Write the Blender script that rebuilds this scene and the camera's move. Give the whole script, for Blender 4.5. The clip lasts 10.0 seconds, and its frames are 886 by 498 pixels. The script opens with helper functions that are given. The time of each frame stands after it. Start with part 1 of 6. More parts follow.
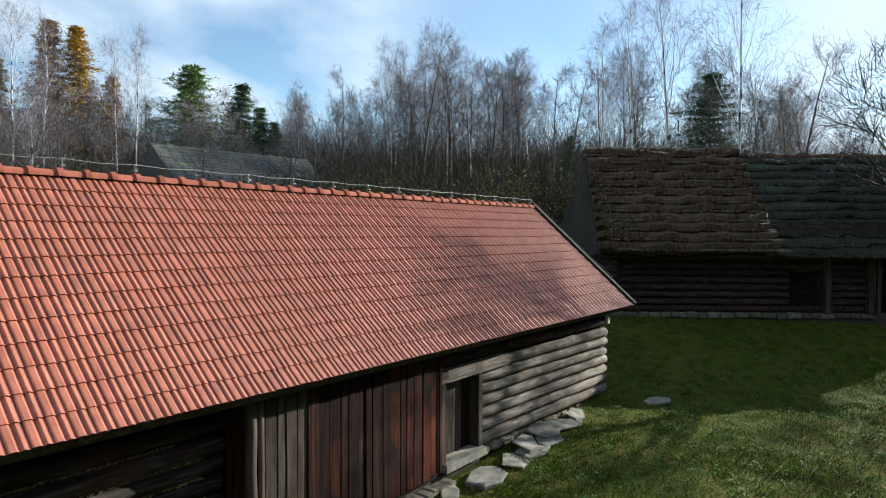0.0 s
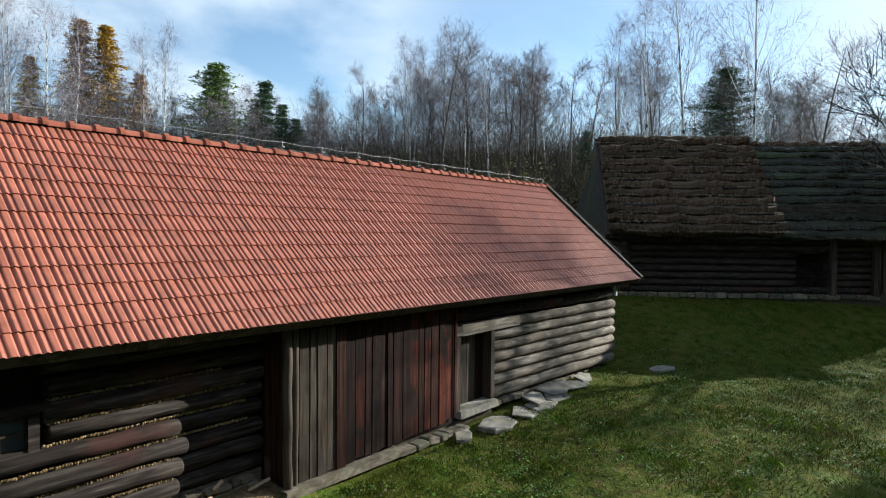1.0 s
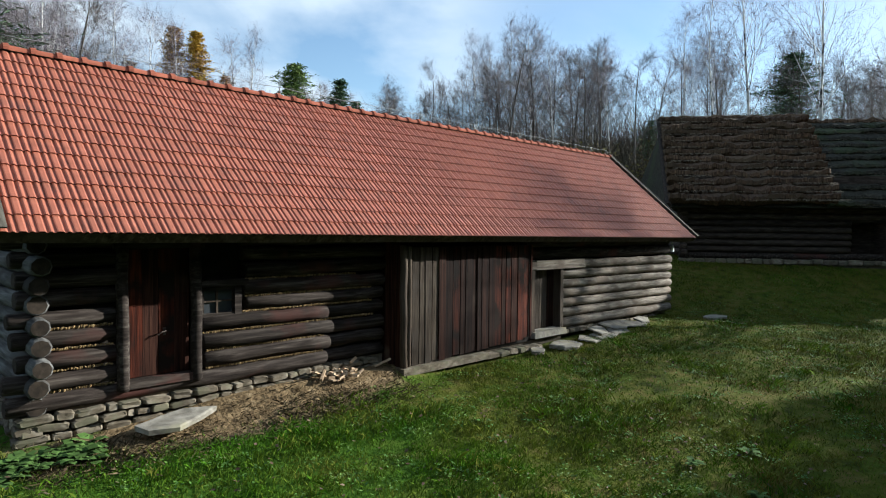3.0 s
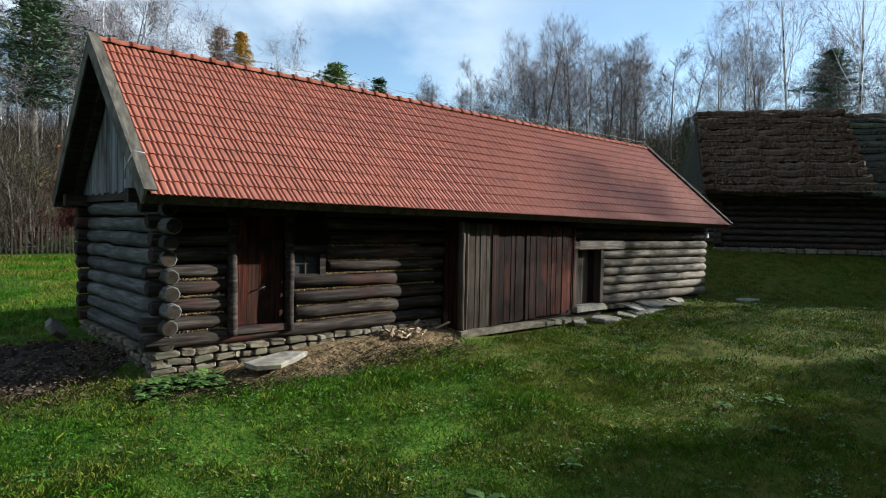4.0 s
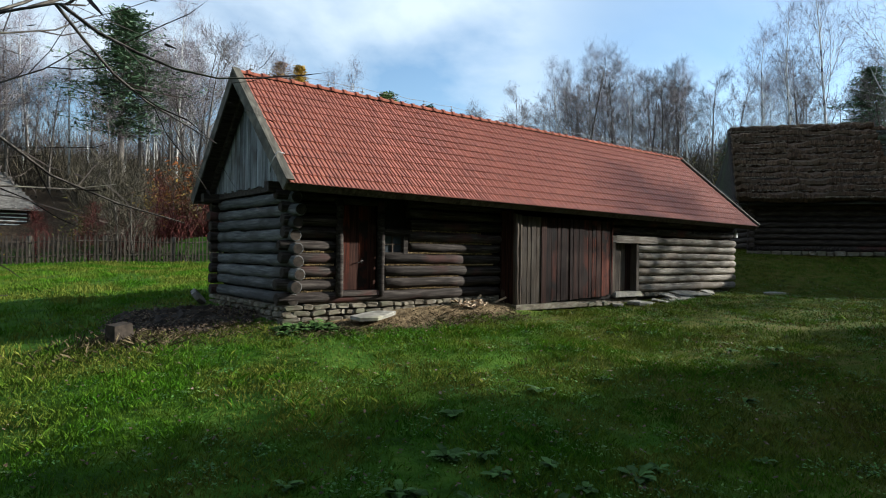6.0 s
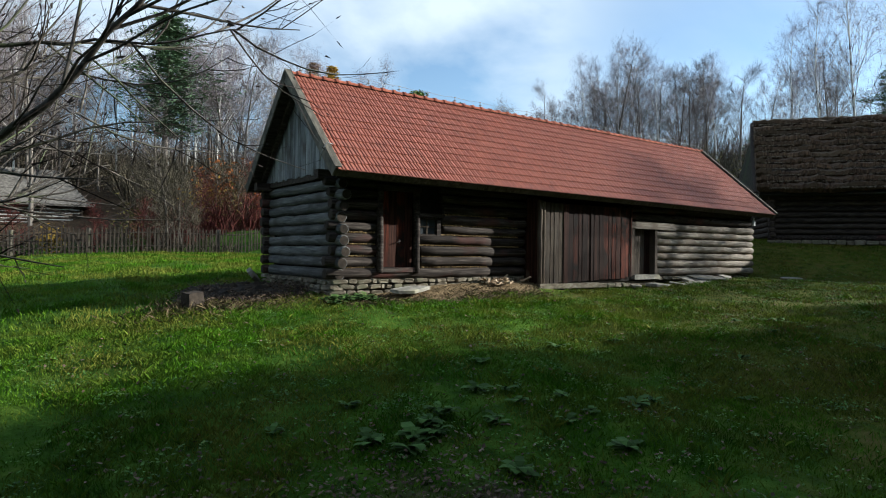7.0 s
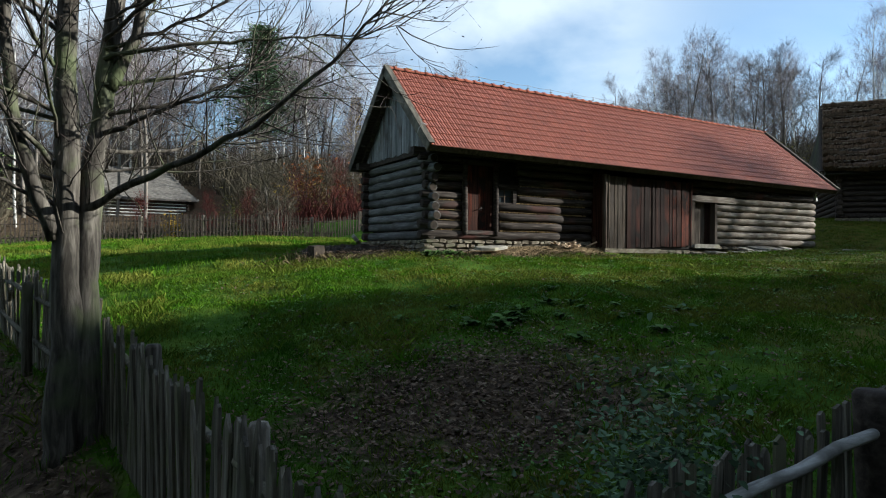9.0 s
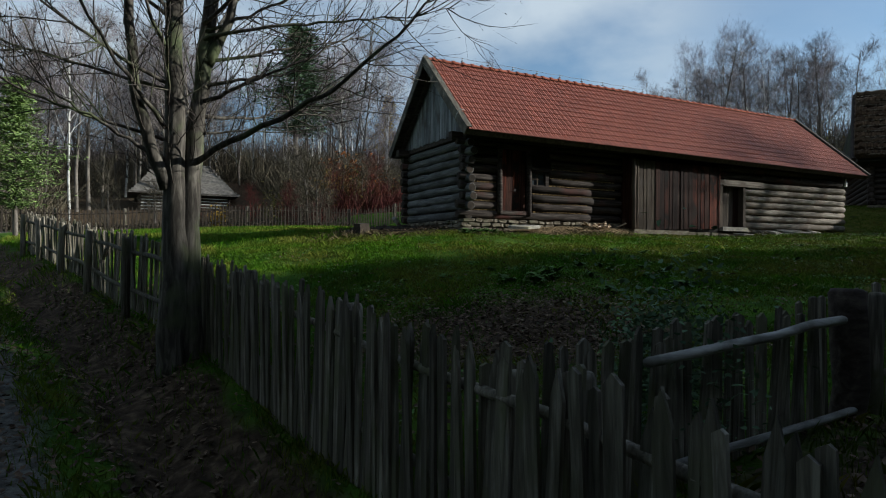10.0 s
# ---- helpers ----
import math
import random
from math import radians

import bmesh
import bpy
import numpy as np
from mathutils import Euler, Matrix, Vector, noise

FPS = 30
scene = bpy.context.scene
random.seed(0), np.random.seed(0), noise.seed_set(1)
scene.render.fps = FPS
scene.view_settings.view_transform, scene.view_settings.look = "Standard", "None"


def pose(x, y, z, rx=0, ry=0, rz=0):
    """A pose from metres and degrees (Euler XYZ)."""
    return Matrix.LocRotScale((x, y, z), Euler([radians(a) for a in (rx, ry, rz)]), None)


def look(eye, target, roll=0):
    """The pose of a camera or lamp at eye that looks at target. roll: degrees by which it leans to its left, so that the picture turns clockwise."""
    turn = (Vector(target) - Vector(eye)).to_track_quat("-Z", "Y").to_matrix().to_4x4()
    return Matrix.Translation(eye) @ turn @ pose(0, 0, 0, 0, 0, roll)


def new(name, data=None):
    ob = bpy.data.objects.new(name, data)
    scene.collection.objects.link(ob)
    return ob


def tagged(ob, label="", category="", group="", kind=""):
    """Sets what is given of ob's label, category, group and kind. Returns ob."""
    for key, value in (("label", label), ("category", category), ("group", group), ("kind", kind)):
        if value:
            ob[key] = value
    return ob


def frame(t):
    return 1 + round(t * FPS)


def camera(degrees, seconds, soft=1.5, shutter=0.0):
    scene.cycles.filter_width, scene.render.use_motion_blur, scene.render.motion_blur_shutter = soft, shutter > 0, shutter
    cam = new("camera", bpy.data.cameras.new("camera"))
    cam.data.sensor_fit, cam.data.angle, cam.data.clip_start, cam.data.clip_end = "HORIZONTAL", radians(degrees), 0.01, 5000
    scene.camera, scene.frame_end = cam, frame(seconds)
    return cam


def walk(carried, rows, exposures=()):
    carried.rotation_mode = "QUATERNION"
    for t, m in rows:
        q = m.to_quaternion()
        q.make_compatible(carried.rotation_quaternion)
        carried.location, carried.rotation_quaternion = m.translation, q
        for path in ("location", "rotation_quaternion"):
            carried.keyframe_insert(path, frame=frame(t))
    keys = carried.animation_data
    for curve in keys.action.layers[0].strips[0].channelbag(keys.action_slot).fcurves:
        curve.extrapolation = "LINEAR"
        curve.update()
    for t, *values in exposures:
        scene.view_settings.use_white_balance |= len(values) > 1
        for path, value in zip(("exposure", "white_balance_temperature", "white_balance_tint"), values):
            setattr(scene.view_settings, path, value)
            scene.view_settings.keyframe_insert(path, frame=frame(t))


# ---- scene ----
cam = camera(70.2, 10.0, soft=1.1)
PATH = [
    (0, (1.182, -7.55, 4.302), (2.772, -6.338, 4.234), 0.3),
    (0.5, (0.83, -7.887, 3.951), (2.403, -6.653, 3.884), 0.4),
    (1, (0.354, -8.247, 3.56), (1.909, -6.991, 3.496), 0.6),
    (1.5, (-0.185, -8.628, 3.236), (1.349, -7.346, 3.175), 0.6),
    (2, (-0.829, -9.065, 2.921), (0.672, -7.744, 2.86), 0.5),
    (2.5, (-1.401, -9.38, 2.634), (0.066, -8.022, 2.572), 0.5),
    (3.8, (-3.157, -10.249, 1.952), (-1.794, -8.787, 1.881), 1.0),
    (4, (-3.449, -10.394, 1.866), (-2.095, -8.924, 1.796), 1.1),
    (4.5, (-4.029, -10.798, 1.617), (-2.701, -9.303, 1.549), 1.0),
    (5, (-4.652, -11.288, 1.384), (-3.354, -9.767, 1.353), 1.0),
    (5.5, (-5.195, -11.79, 1.172), (-3.918, -10.25, 1.174), 0.9),
    (7, (-6.69, -13.571, 0.486), (-5.516, -11.952, 0.493), 0.8),
    (7.5, (-7.122, -14.098, 0.275), (-5.987, -12.451, 0.281), 0.8),
    (8, (-7.565, -14.641, 0.009), (-6.485, -12.958, 0.017), 0.7),
    (8.5, (-7.973, -15.181, -0.208), (-6.943, -13.467, -0.201), 0.7),
    (9, (-8.398, -15.708, -0.578), (-7.412, -13.967, -0.57), 0.6),
    (9.5, (-8.758, -16.148, -0.903), (-7.818, -14.383, -0.895), 0.6),
    (10, (-9.112, -16.622, -1.225), (-8.211, -14.836, -1.218), 0.6),
]
EXPOSURES = [(0.0, 1.08, 6200, 5), (9.3, 1.08, 6200, 5), (9.5, 1.0, 6200, 5), (10.0, 0.43, 6200, 5)]
walk(cam, [(t, look(eye, target, roll)) for t, eye, target, roll in PATH], EXPOSURES)

# ---- light and sky ----
SUN_AZ, SUN_EL = radians(-22.5), radians(20.0)
SUN_DIR = Vector((math.cos(SUN_AZ) * math.cos(SUN_EL), math.sin(SUN_AZ) * math.cos(SUN_EL), math.sin(SUN_EL)))
sun = new("sun", bpy.data.lights.new("sun", "SUN"))
sun.data.energy, sun.data.angle, sun.data.color = 5.0, radians(0.6), (1.0, 0.965, 0.9)
sun.matrix_basis = look(SUN_DIR * 60, (0, 0, 0))

world = bpy.data.worlds.new("sky")
scene.world = world
world.use_nodes = True


def build_sky():
    nt = world.node_tree
    nt.nodes.clear()
    out = nt.nodes.new("ShaderNodeOutputWorld")
    sky = nt.nodes.new("ShaderNodeTexSky")
    sky.sky_type, sky.sun_disc = "NISHITA", False
    sky.dust_density, sky.ozone_density = 0.3, 2.0
    sky.sun_elevation, sky.sun_rotation = SUN_EL, math.pi / 2 - SUN_AZ
    blue = nt.nodes.new("ShaderNodeBackground")
    blue.inputs["Strength"].default_value = 0.095
    nt.links.new(sky.outputs[0], blue.inputs["Color"])
    white = nt.nodes.new("ShaderNodeBackground")
    white.inputs["Color"].default_value = (0.78, 0.88, 1.0, 1)
    white.inputs["Strength"].default_value = 0.54
    tc = nt.nodes.new("ShaderNodeTexCoord")
    sep = nt.nodes.new("ShaderNodeSeparateXYZ")
    nt.links.new(tc.outputs["Generated"], sep.inputs[0])
    up = nt.nodes.new("ShaderNodeMath")
    up.operation = "MAXIMUM"
    up.inputs[1].default_value = 0.0
    nt.links.new(sep.outputs["Z"], up.inputs[0])
    lift = nt.nodes.new("ShaderNodeMath")
    lift.inputs[1].default_value = 0.22
    nt.links.new(up.outputs[0], lift.inputs[0])
    div = nt.nodes.new("ShaderNodeVectorMath")
    div.operation = "DIVIDE"
    comb = nt.nodes.new("ShaderNodeCombineXYZ")
    for i in range(3):
        nt.links.new(lift.outputs[0], comb.inputs[i])
    nt.links.new(tc.outputs["Generated"], div.inputs[0])
    nt.links.new(comb.outputs[0], div.inputs[1])
    mp = nt.nodes.new("ShaderNodeMapping")
    mp.inputs["Location"].default_value = CLOUD_AT
    mp.inputs["Scale"].default_value = (0.75, 1.1, 0.0)
    mp.inputs["Rotation"].default_value = (0, 0, radians(-35))
    nt.links.new(div.outputs[0], mp.inputs[0])
    n1 = nt.nodes.new("ShaderNodeTexNoise")
    n1.inputs["Scale"].default_value = 1.0
    n1.inputs["Detail"].default_value = 9
    n1.inputs["Roughness"].default_value = 0.52
    n1.inputs["Distortion"].default_value = 0.25
    nt.links.new(mp.outputs[0], n1.inputs["Vector"])
    ramp = nt.nodes.new("ShaderNodeValToRGB")
    ramp.color_ramp.elements[0].position, ramp.color_ramp.elements[1].position = 0.41, 0.60
    nt.links.new(n1.outputs["Fac"], ramp.inputs[0])
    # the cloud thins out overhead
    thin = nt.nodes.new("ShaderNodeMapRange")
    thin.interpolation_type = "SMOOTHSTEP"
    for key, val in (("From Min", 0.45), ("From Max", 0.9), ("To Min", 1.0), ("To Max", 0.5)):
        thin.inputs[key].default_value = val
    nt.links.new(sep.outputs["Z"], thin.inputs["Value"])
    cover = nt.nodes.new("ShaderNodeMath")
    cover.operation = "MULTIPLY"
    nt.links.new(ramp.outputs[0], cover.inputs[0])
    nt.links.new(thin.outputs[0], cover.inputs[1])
    # a clear blue gap in the cloud over the wood
    near = nt.nodes.new("ShaderNodeVectorMath")
    near.operation = "DOT_PRODUCT"
    near.inputs[1].default_value = Vector((0.87, 0.43, 0.225)).normalized()
    nt.links.new(tc.outputs["Generated"], near.inputs[0])
    ragged = nt.nodes.new("ShaderNodeMath")
    ragged.operation = "MULTIPLY_ADD"
    ragged.inputs[1].default_value = 0.16
    nt.links.new(n1.outputs["Fac"], ragged.inputs[0])
    nt.links.new(near.outputs["Value"], ragged.inputs[2])
    gap = nt.nodes.new("ShaderNodeMapRange")
    gap.interpolation_type = "SMOOTHSTEP"
    for key, val in (("From Min", 1.03), ("From Max", 1.07), ("To Min", 1.0), ("To Max", 0.3)):
        gap.inputs[key].default_value = val
    nt.links.new(ragged.outputs[0], gap.inputs["Value"])
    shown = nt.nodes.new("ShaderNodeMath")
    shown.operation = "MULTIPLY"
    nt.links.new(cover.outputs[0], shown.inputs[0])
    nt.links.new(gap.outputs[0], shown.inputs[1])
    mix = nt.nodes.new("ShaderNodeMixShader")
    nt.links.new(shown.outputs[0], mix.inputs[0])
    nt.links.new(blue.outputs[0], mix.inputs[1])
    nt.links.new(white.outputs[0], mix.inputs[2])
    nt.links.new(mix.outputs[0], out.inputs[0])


CLOUD_AT = (2.2, 0.4, 0.0)
build_sky()


# ---- materials ----
def surface(name, cols, scale=(6, 6, 6), rough=0.85, bump=0.25, rand=0.25, stain=None, stain_scale=0.8, stain_cut=(0.5, 0.66), detail=6, distort=0.4,
            island=False, metal=0.0, bump_dist=0.02, fine=0.0):
    """A two-scale procedural surface: grain through a ramp, stains over it, value varied piece by piece."""
    m = bpy.data.materials.new(name)
    m.use_nodes = True
    nt = m.node_tree
    bsdf = nt.nodes["Principled BSDF"]
    link = nt.links.new
    tc = nt.nodes.new("ShaderNodeTexCoord")
    info = nt.nodes.new("ShaderNodeObjectInfo")
    shift = nt.nodes.new("ShaderNodeVectorMath")
    shift.operation = "ADD"
    far = nt.nodes.new("ShaderNodeMath")
    far.operation = "MULTIPLY"
    far.inputs[1].default_value = 37.0
    link(info.outputs["Random"], far.inputs[0])
    link(tc.outputs["Object"], shift.inputs[0])
    link(far.outputs[0], shift.inputs[1])
    mp = nt.nodes.new("ShaderNodeMapping")
    mp.inputs["Scale"].default_value = scale
    link(shift.outputs[0], mp.inputs[0])
    n1 = nt.nodes.new("ShaderNodeTexNoise")
    n1.inputs["Scale"].default_value = 1.0
    n1.inputs["Detail"].default_value = detail
    n1.inputs["Roughness"].default_value = 0.6
    n1.inputs["Distortion"].default_value = distort
    link(mp.outputs[0], n1.inputs["Vector"])
    ramp = nt.nodes.new("ShaderNodeValToRGB")
    els = ramp.color_ramp.elements
    while len(els) < len(cols):
        els.new(0.5)
    for i, c in enumerate(cols):
        els[i].position = 0.3 + 0.4 * i / max(1, len(cols) - 1)
        els[i].color = (*c, 1)
    link(n1.outputs["Fac"], ramp.inputs[0])
    col = ramp.outputs[0]
    if stain:
        n2 = nt.nodes.new("ShaderNodeTexNoise")
        n2.inputs["Scale"].default_value = stain_scale
        n2.inputs["Detail"].default_value = 5
        link(shift.outputs[0], n2.inputs["Vector"])
        cut = nt.nodes.new("ShaderNodeMapRange")
        cut.inputs["From Min"].default_value, cut.inputs["From Max"].default_value = stain_cut
        link(n2.outputs["Fac"], cut.inputs["Value"])
        mx = nt.nodes.new("ShaderNodeMix")
        mx.data_type = "RGBA"
        link(cut.outputs[0], mx.inputs[0])
        link(col, mx.inputs[6])
        mx.inputs[7].default_value = (*stain, 1)
        col = mx.outputs[2]
    hsv = nt.nodes.new("ShaderNodeHueSaturation")
    rng = nt.nodes.new("ShaderNodeMapRange")
    rng.inputs["To Min"].default_value, rng.inputs["To Max"].default_value = 1 - rand, 1 + rand
    if island:
        geo = nt.nodes.new("ShaderNodeNewGeometry")
        link(geo.outputs["Random Per Island"], rng.inputs["Value"])
    else:
        link(info.outputs["Random"], rng.inputs["Value"])
    link(rng.outputs[0], hsv.inputs["Value"])
    link(col, hsv.inputs["Color"])
    link(hsv.outputs[0], bsdf.inputs["Base Color"])
    bsdf.inputs["Roughness"].default_value = rough
    bsdf.inputs["Metallic"].default_value = metal
    if "Specular IOR Level" in bsdf.inputs:
        bsdf.inputs["Specular IOR Level"].default_value = 0.12 if rough > 0.8 else (0.3 if rough > 0.6 else 0.5)
    if bump:
        bp = nt.nodes.new("ShaderNodeBump")
        bp.inputs["Strength"].default_value = bump
        bp.inputs["Distance"].default_value = bump_dist
        link(n1.outputs["Fac"], bp.inputs["Height"])
        link(bp.outputs[0], bsdf.inputs["Normal"])
    return m


# the front logs' grey is darkened to carry the shade under the eave
SHADED_GREY_LOG = [(0.0095, 0.00652, 0.00534), (0.0326, 0.0249, 0.0207), (0.0889, 0.0735, 0.0622)]
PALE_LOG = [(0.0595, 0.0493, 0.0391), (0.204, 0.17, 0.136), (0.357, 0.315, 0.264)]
m_log_x = surface("weathered log, grain along the front", SHADED_GREY_LOG, (1.3, 16, 16), stain=(0.075, 0.032, 0.026), stain_scale=0.9, stain_cut=(0.56, 0.68), bump=0.6)
m_log_y = surface("weathered log, grain along the gable", [(0.036, 0.0352, 0.0344), (0.092, 0.0904, 0.0864), (0.168, 0.165, 0.157)], (16, 1.3, 16), stain=(0.056, 0.052, 0.048), stain_scale=0.9, bump=0.6)
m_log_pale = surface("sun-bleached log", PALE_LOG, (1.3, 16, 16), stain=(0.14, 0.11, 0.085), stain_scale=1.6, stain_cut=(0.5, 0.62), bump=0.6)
m_log_end = surface("log end grain", [(0.015, 0.012, 0.0096), (0.048, 0.036, 0.027)], (9, 9, 9), bump=0.4)
m_plank_red = surface("red-brown door planks", [(0.00981, 0.00307, 0.00185), (0.0418, 0.00981, 0.00491), (0.112, 0.0257, 0.0122)], (18, 18, 0.8), rand=0.5, stain=(0.012, 0.007, 0.005), stain_scale=2.2, stain_cut=(0.48, 0.62), bump=0.6)
m_plank_dark = surface("dark brown planks", [(0.0049, 0.00196, 0.00147), (0.022, 0.00782, 0.0049), (0.0539, 0.022, 0.0137)], (18, 18, 0.8), rand=0.6, stain=(0.0636, 0.0416, 0.0294), stain_scale=1.0, stain_cut=(0.62, 0.78), bump=0.5)
m_plank_grey = surface("grey weathered planks", [(0.0253, 0.0181, 0.013), (0.0615, 0.0448, 0.0325), (0.123, 0.0978, 0.0723)], (14, 14, 1.0), rand=0.35, stain=(0.0723, 0.0578, 0.047), stain_scale=1.3, bump=0.5)
m_gable = surface("silver-grey gable boards", [(0.08, 0.0824, 0.0848), (0.168, 0.174, 0.176), (0.272, 0.274, 0.272)], (16, 16, 1.0), rand=0.35, stain=(0.096, 0.088, 0.08), stain_scale=1.2, bump=0.5)
m_beam = surface("dark roof timber", [(0.018, 0.014, 0.011), (0.045, 0.035, 0.028), (0.085, 0.068, 0.054)], (2, 14, 14), rand=0.2, bump=0.4)
m_verge = surface("mossy verge board", [(0.04, 0.036, 0.03), (0.09, 0.08, 0.064), (0.16, 0.145, 0.115)], (12, 3, 3), rand=0.2, bump=0.4)
m_tile = surface("brick-red roof tile", [(0.261, 0.079, 0.0435), (0.334, 0.104, 0.0598), (0.396, 0.131, 0.0782)], (5, 5, 5), rough=0.5, rand=0.12, bump=0.12, stain=(0.244, 0.0832, 0.051), stain_scale=2.0, stain_cut=(0.55, 0.75), bump_dist=0.01)
m_ridge = surface("rough ridge tile", [(0.23, 0.0704, 0.042), (0.297, 0.0944, 0.0581), (0.357, 0.12, 0.077)], (5, 5, 5), rough=0.85, rand=0.2, bump=0.2)
m_stone = surface("foundation stone", [(0.0638, 0.051, 0.0357), (0.149, 0.123, 0.0892), (0.255, 0.225, 0.178)], (5, 5, 9), rand=0.35, stain=(0.136, 0.128, 0.085), stain_scale=3, bump=0.7)
m_mortar = surface("earth in the joints", [(0.06, 0.05, 0.038), (0.13, 0.105, 0.075)], (9, 9, 9), bump=0.5)
m_slab = surface("grey stone slab", [(0.115, 0.104, 0.0875), (0.23, 0.211, 0.177), (0.365, 0.338, 0.294)], (4, 4, 4), rand=0.2, stain=(0.27, 0.247, 0.175), stain_scale=2.5, bump=0.6)
m_straw = surface("straw chinking", [(0.11, 0.065, 0.0275), (0.225, 0.15, 0.07), (0.3, 0.225, 0.125)], (30, 30, 30), rand=0.4, island=True, bump=0.2)
# near-black colour paints the inner shade seen through joints and gaps
m_inside_shade = surface("near-black for the shade inside the barn", [(0.012, 0.010, 0.009), (0.03, 0.025, 0.02)], (4, 4, 4), bump=0.1)
m_iron = surface("galvanised wire", [(0.16, 0.16, 0.155), (0.26, 0.26, 0.25)], (20, 20, 20), rough=0.6, metal=0.3, bump=0.05)
m_rust = surface("dark forged iron", [(0.03, 0.022, 0.018), (0.07, 0.05, 0.04)], (30, 30, 30), rough=0.6, metal=0.4, bump=0.2)
m_white = surface("white plastic box", [(0.72, 0.72, 0.7), (0.82, 0.82, 0.8)], (10, 10, 10), rough=0.5, bump=0.0)
m_pane = surface("old window glass", [(0.03, 0.035, 0.04), (0.05, 0.055, 0.06)], (3, 3, 3), rough=0.08, bump=0.03)
m_thatch = surface("old straw thatch", [(0.0301, 0.0187, 0.0116), (0.0843, 0.0524, 0.0317), (0.181, 0.114, 0.0693)], (18, 18, 3.5), rand=0.2, stain=(0.0843, 0.058, 0.0348), stain_scale=0.9, bump=0.9, bump_dist=0.04)
m_thatch_dark = surface("mossy older thatch", [(0.018, 0.017, 0.013), (0.042, 0.039, 0.028), (0.08, 0.074, 0.052)], (16, 16, 3.5), rand=0.2, stain=(0.05, 0.06, 0.03), stain_scale=0.7, bump=0.9, bump_dist=0.04)
m_strand = surface("loose straw", [(0.108, 0.084, 0.0576), (0.288, 0.228, 0.156)], (6, 6, 6), rand=0.5, island=True, bump=0.0)
m_far_shingle = surface("brown-grey cottage shingle", [(0.06, 0.054, 0.048), (0.13, 0.118, 0.105), (0.21, 0.195, 0.175)], (4, 4, 10), rough=0.95, rand=0.3, island=True, bump=0.5)
m_house_log = surface("dark house log", [(0.016, 0.012, 0.01), (0.045, 0.034, 0.027), (0.09, 0.07, 0.055)], (2.5, 2.5, 14), rand=0.3, bump=0.5)
m_shingle = surface("grey wooden shingle", [(0.056, 0.0546, 0.0497), (0.12, 0.117, 0.106), (0.2, 0.195, 0.175)], (4, 4, 10), rand=0.3, island=True, stain=(0.136, 0.14, 0.0936), stain_scale=0.5, bump=0.5)
m_lime = surface("whitewashed joint", [(0.5, 0.49, 0.46), (0.68, 0.67, 0.63)], (5, 5, 5), bump=0.2)
m_picket = surface("weathered picket", [(0.0442, 0.0384, 0.0292), (0.133, 0.115, 0.0897), (0.299, 0.267, 0.215)], (22, 22, 1.6), rand=0.45, stain=(0.111, 0.107, 0.0644), stain_scale=2.5, bump=0.6)
m_rail = surface("peeled pole", [(0.13, 0.12, 0.105), (0.3, 0.285, 0.255), (0.45, 0.43, 0.39)], (3, 16, 16), rand=0.2, stain=(0.15, 0.14, 0.12), stain_scale=3, bump=0.4)
m_bark = surface("smooth grey-brown bark", [(0.021, 0.0179, 0.0147), (0.0735, 0.064, 0.0536), (0.179, 0.16, 0.134)], (16, 16, 2.2), rand=0.1, stain=(0.105, 0.121, 0.063), stain_scale=1.6, stain_cut=(0.52, 0.68), bump=0.6)
m_twig = surface("dark twig", [(0.022, 0.017, 0.015), (0.05, 0.04, 0.034)], (8, 8, 8), rand=0.2, bump=0.0)
m_birch = surface("white birch bark", [(0.12, 0.11, 0.1), (0.55, 0.53, 0.49), (0.68, 0.66, 0.62)], (5, 5, 1.8), rand=0.15, stain=(0.06, 0.055, 0.05), stain_scale=1.3, stain_cut=(0.55, 0.6), bump=0.3)
m_wood_bark = surface("brown forest bark", [(0.056, 0.0476, 0.0406), (0.119, 0.103, 0.0875), (0.182, 0.161, 0.14)], (8, 8, 1.5), rand=0.3, bump=0.4)
m_birch_twig = surface("mauve birch twigs", [(0.158, 0.135, 0.155), (0.289, 0.254, 0.289)], (2, 2, 2), rand=0.25, bump=0.0)
m_wood_twig = surface("brown bare twigs", [(0.135, 0.112, 0.112), (0.261, 0.223, 0.219)], (2, 2, 2), rand=0.35, bump=0.0)
m_brush = surface("bare undergrowth", [(0.0432, 0.036, 0.0259), (0.0864, 0.0728, 0.0504), (0.13, 0.109, 0.072)], (0.35, 0.35, 0.35), rand=0.4, island=True, bump=0.0)
m_red_brush = surface("red-stemmed shrub", [(0.0688, 0.0203, 0.018), (0.131, 0.0383, 0.0315)], (1, 1, 1), rand=0.4, island=True, bump=0.0)
m_pine = surface("dark pine needles", [(0.0489, 0.0828, 0.0483), (0.0978, 0.155, 0.0845), (0.147, 0.217, 0.121)], (1.5, 1.5, 1.5), rand=0.4, island=True, bump=0.0)
m_green = surface("green conifer foliage", [(0.096, 0.15, 0.0525), (0.208, 0.285, 0.09)], (1.2, 1.2, 1.2), rand=0.4, island=True, bump=0.0)
m_larch = surface("ochre larch needles", [(0.27, 0.165, 0.03), (0.435, 0.285, 0.0525), (0.51, 0.375, 0.0825)], (1.0, 1.0, 1.0), rand=0.4, island=True, bump=0.0)
m_larch_brown = surface("russet larch needles", [(0.255, 0.143, 0.045), (0.42, 0.255, 0.0825)], (1.0, 1.0, 1.0), rand=0.4, island=True, bump=0.0)
m_orange_leaf = surface("orange autumn leaves", [(0.17, 0.05, 0.015), (0.33, 0.12, 0.03)], (2, 2, 2), rand=0.45, island=True, bump=0.0)
